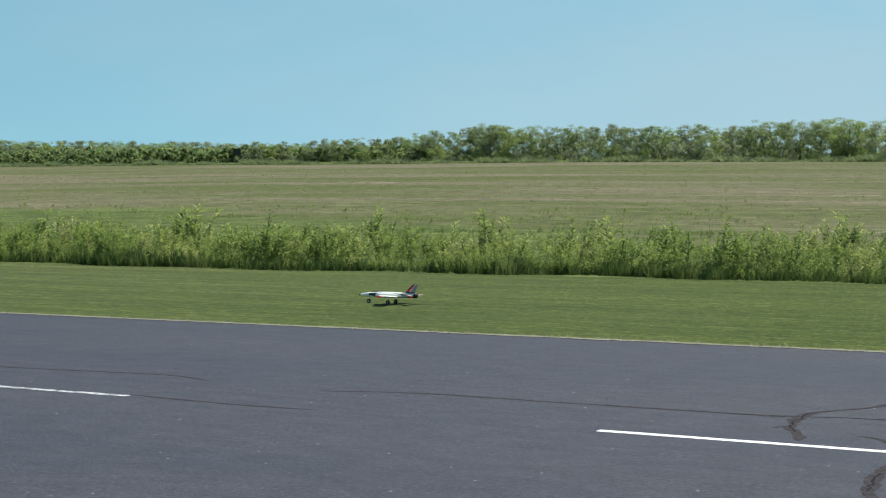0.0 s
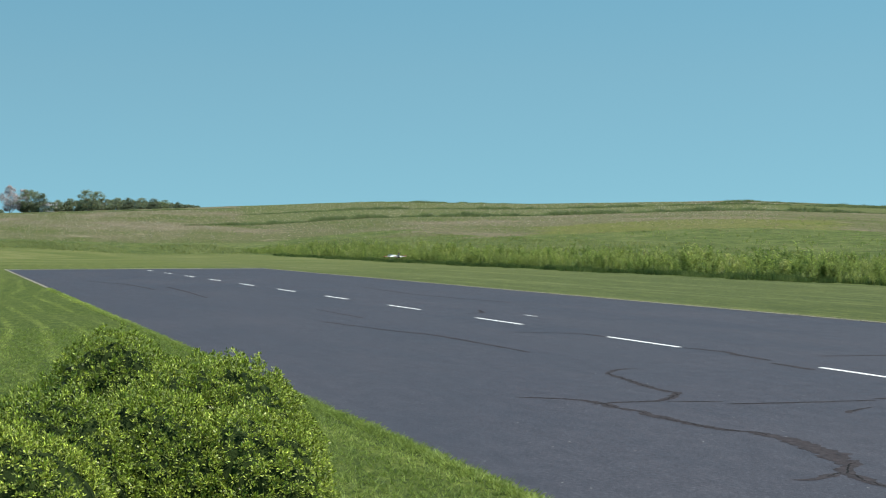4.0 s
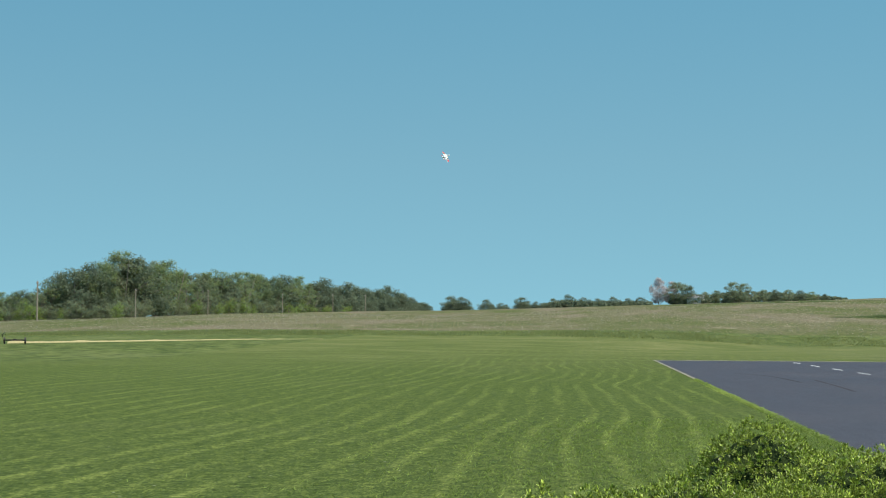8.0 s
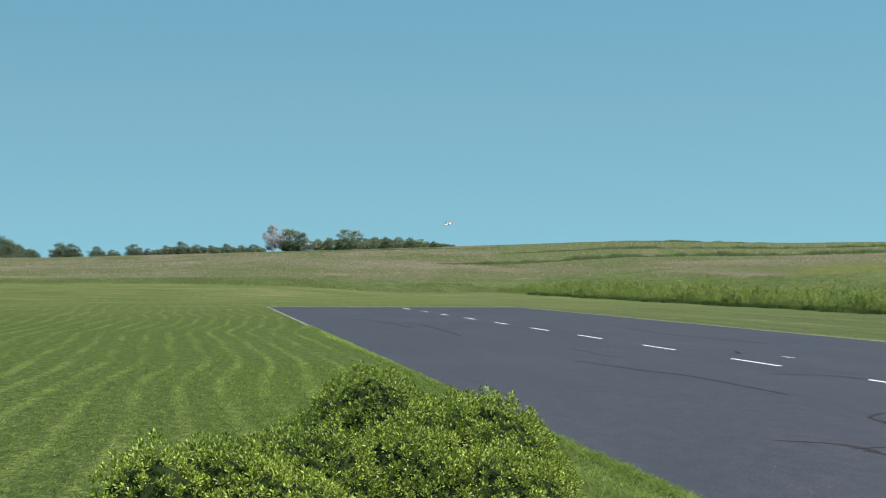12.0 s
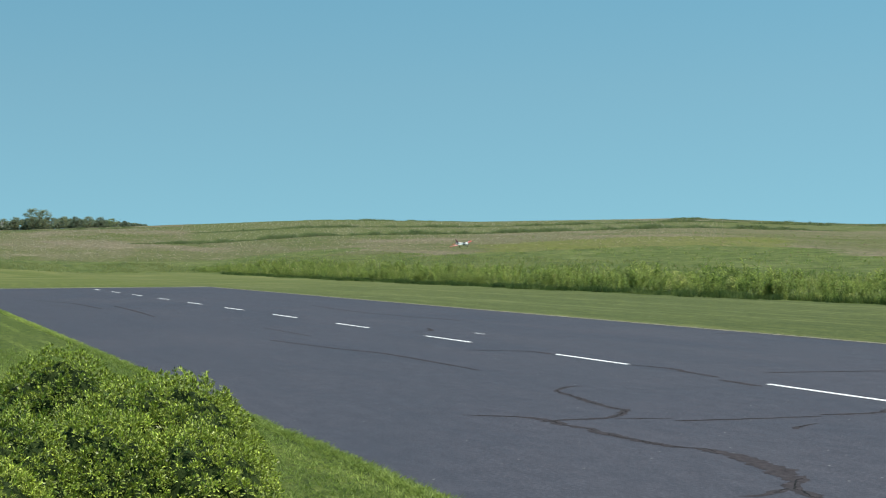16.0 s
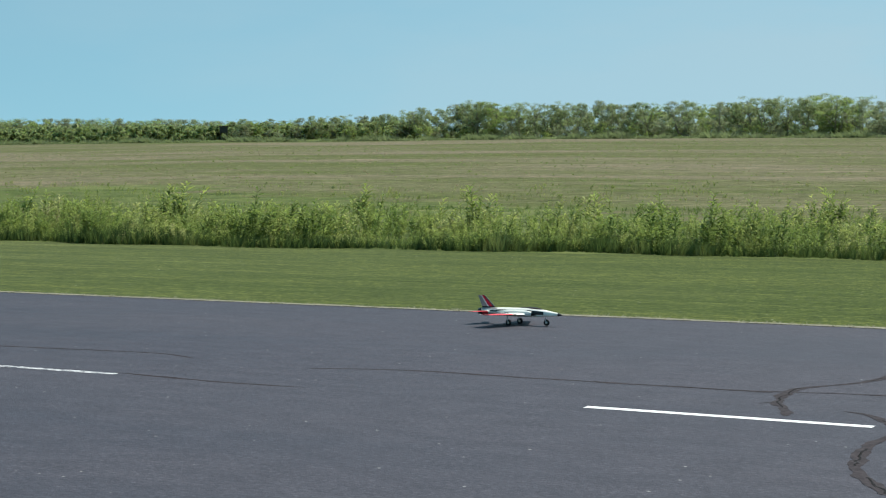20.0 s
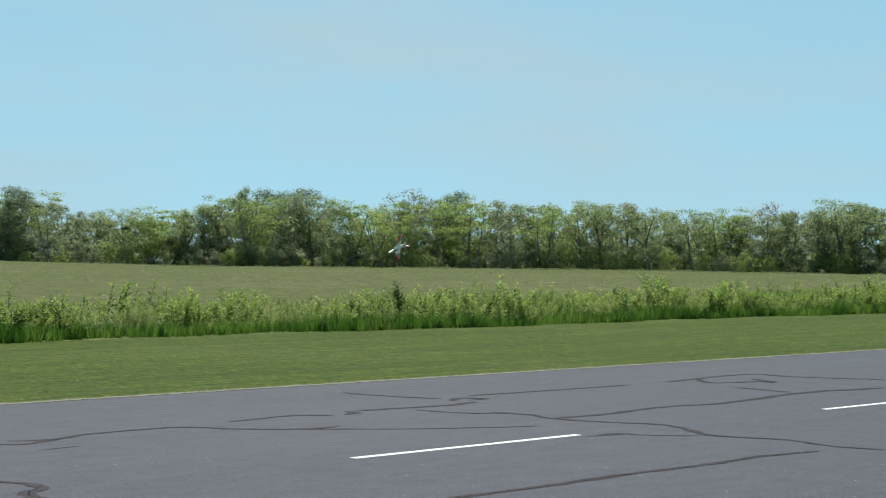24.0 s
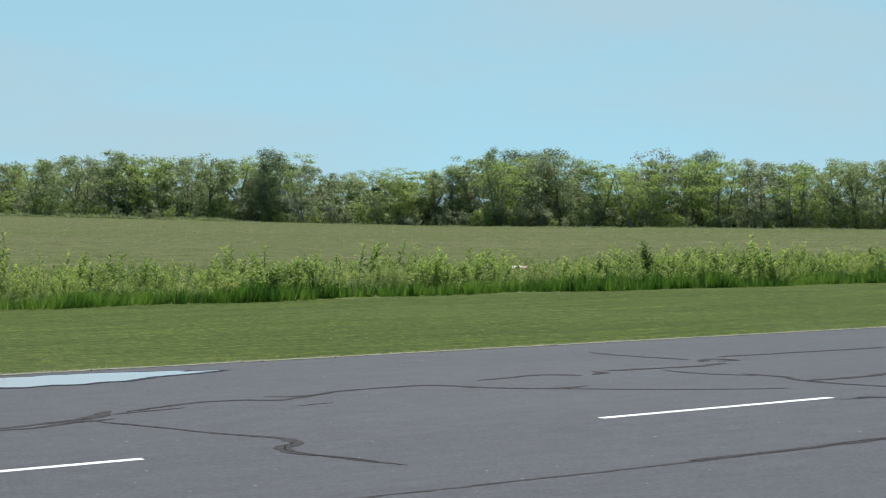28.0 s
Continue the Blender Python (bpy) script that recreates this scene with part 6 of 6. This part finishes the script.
    loft(bm, [(-0.46, 0.040, 0.040, 0.012), (-0.50, 0.037, 0.037, 0.012), (-0.525, 0.034, 0.034, 0.012)], 18)
    part("nozzle", bm, BLACK, jet, "black exhaust nozzle", smooth=True)
    legs = []
    for x, y in ((0.37, 0.0), (-0.06, 0.135), (-0.06, -0.135)):
        bm = bmesh.new()
        tube(bm, [((0, 0, 0.02), 0.007), ((-0.010, 0, -0.045), 0.006), ((0, 0, -0.083), 0.005)], 8)
        leg = part("gear_leg", bm, STEEL, jet, "thin steel gear leg", pose(x, y, -0.022))
        bm = bmesh.new()
        bmesh.ops.create_cone(bm, cap_ends=True, segments=20, radius1=0.037, radius2=0.037, depth=0.022, matrix=pose(0, 0.016, -0.084, 90))
        bmesh.ops.bevel(bm, geom=[e for e in bm.edges if e.calc_face_angle(0) > 1], offset=0.007, segments=2, affect="EDGES")
        part("tyre", bm, RUBBER, leg, "black rubber tyre", smooth=True)
        bm = bmesh.new()
        bmesh.ops.create_cone(bm, cap_ends=True, segments=14, radius1=0.014, radius2=0.014, depth=0.026, matrix=pose(0, 0.016, -0.084, 90))
        part("hub", bm, WHITE, leg)
        legs.append(leg)
    tagged(jet, "white red and grey model jet with black nose", "model airplane")
    return jet, legs


JET, GEAR = model_jet()


def motions():
    """The jet rolls off to the west, turns, lands, rolls past, rears up, banks away and falls behind the weeds."""
    rows = [
        (0, -14.43, 23.67, 0.14, -0, -1, -177),
        (0.5, -20.27, 23.40, 0.14, -0, -1, -177),
        (1, -26.20, 23.10, 0.14, 0, -1, -178),
        (1.5, -32.50, 22.90, 0.14, -0, -1, -179),
        (2, -39.20, 22.80, 0.15, -0, -1, -179),
        (2.5, -46.20, 22.60, 0.22, 0, -1, -180),
        (3, -55.01, 22.68, 0.20, 0, -1, -177),
        (3.5, -62.84, 21.76, 0.47, -20, -3, -170),
        (4.2, -76.82, 18.44, 1.34, 4, -5, -167),
        (4.9, -93.83, 14.86, 3.33, -4, -7, -168),
        (5.5, -109.38, 11.65, 5.51, -41, -7, -163),
        (6, -123.86, 5.88, 7.45, -37, -8, -154),
        (6.5, -135.99, -1.19, 9.52, -23, -9, -147),
        (7, -145.77, -8.28, 11.70, 10, -12, -146),
        (7.5, -152.45, -12.99, 14.76, 38, -20, -170),
        (8, -155.43, -13.27, 17.84, 66, -20, 140),
        (8.5, -152.68, -9.87, 19.62, 74, -6, 92),
        (9, -147.92, -4.91, 19.42, 107, 10, 75),
        (9.5, -143.00, 0.65, 17.44, 103, 23, 69),
        (10, -139.87, 6.08, 14.47, 98, 26, 66),
        (10.5, -136.54, 11.23, 11.02, 54, 22, 42),
        (11, -133.16, 14.94, 8.35, 28, 26, 42),
        (11.5, -129.86, 17.21, 6.60, 26, 16, 23),
        (12.5, -121.55, 18.82, 5.62, 10, 5, 6),
        (13.5, -111.35, 19.25, 5.04, -12, 3, 5),
        (14, -104.09, 20.01, 4.67, -15, 2, 8),
        (14.5, -95.70, 21.09, 4.38, -3, 4, 8),
        (15, -87.17, 22.38, 3.62, 3, 5, 8),
        (15.5, -78.53, 23.59, 2.79, 8, 4, 10),
        (16, -69.91, 24.28, 2.33, 13, 2, 12),
        (16.5, -61.89, 24.33, 2.23, 15, 2, 9),
        (17, -54.02, 23.71, 1.69, 14, 4, 8),
        (17.5, -45.03, 21.63, 1.06, 4, 4, 8),
        (18, -34.7, 18.62, 0.43, -7, 4, 6),
        (18.3, -31.00, 18.60, 0.17, -2, 1, -2),
        (18.6, -26.80, 18.45, 0.14, -0, -1, -5),
        (19, -21.50, 18.00, 0.14, -0, -1, -3),
        (19.2, -18.86, 18.05, 0.14, -0, -1, -2),
        (19.6, -13.81, 17.80, 0.14, 0, -1, -3),
        (19.8, -11.35, 17.68, 0.14, -0, -1, -3),
        (20, -8.75, 17.50, 0.14, -0, -1, -3),
        (20.1, -7.40, 17.42, 0.14, -0, -1, -3),
        (20.3, -4.50, 17.35, 0.14, -0, -1, -3),
        (20.4, -2.95, 17.30, 0.17, -0, -3, -3),
        (20.5, -1.40, 17.15, 0.27, 0, -7, 14),
        (20.6, 0.16, 17.00, 0.43, 0, -13, 11),
        (20.8, 3.22, 16.85, 1.33, 34, -24, 6),
        (21, 6.3, 16.86, 2.45, 46, -25, 3),
        (21.1, 7.94, 17.15, 2.98, 66, -22, -3),
        (21.2, 9.75, 17.46, 3.51, 87, -19, -8),
        (21.5, 14.86, 17.29, 4.42, 87, -5, -11),
        (22.2, 28.37, 22.16, 6.49, 99, -8, 24),
        (22.9, 47.22, 33.68, 8.05, 39, 8, 59),
        (23.3, 55.18, 44.68, 5.35, -4, 6, 106),
        (23.5, 55.43, 49.02, 3.34, -6, -18, 139),
        (23.8, 48.88, 48.71, 3.34, -65, -6, -172),
        (24, 44.38, 48.18, 2.41, -112, 20, -174),
        (24.1, 42.00, 47.62, 1.57, -110, 18, 159),
        (24.2, 39.71, 46.96, 0.79, -115, 18, 156),
        (24.3, 38.31, 46.18, 0.81, -128, -3, 157),
        (24.4, 36.76, 45.51, 0.73, -159, 12, -179),
        (24.5, 36.56, 45.80, 0.42, -172, 9, -161),
        (24.7, 36.57, 46.30, 0.29, 177, 5, -146),
        (28, 36.57, 46.30, 0.29, 177, 5, -146),
    ]
    walk(JET, [(t, pose(x, y, z, rx, ry, rz)) for t, x, y, z, rx, ry, rz in rows])
    for leg, (x, y), fold in zip(GEAR, ((0.37, 0.0), (-0.06, 0.135), (-0.06, -0.135)), ((0, 82), (80, 0), (-80, 0))):
        down, up = pose(x, y, -0.022), pose(x, y, -0.01, fold[0], fold[1], 0)
        walk(leg, [(0, down), (20.98, down), (21.3, up), (28, up)])


motions()
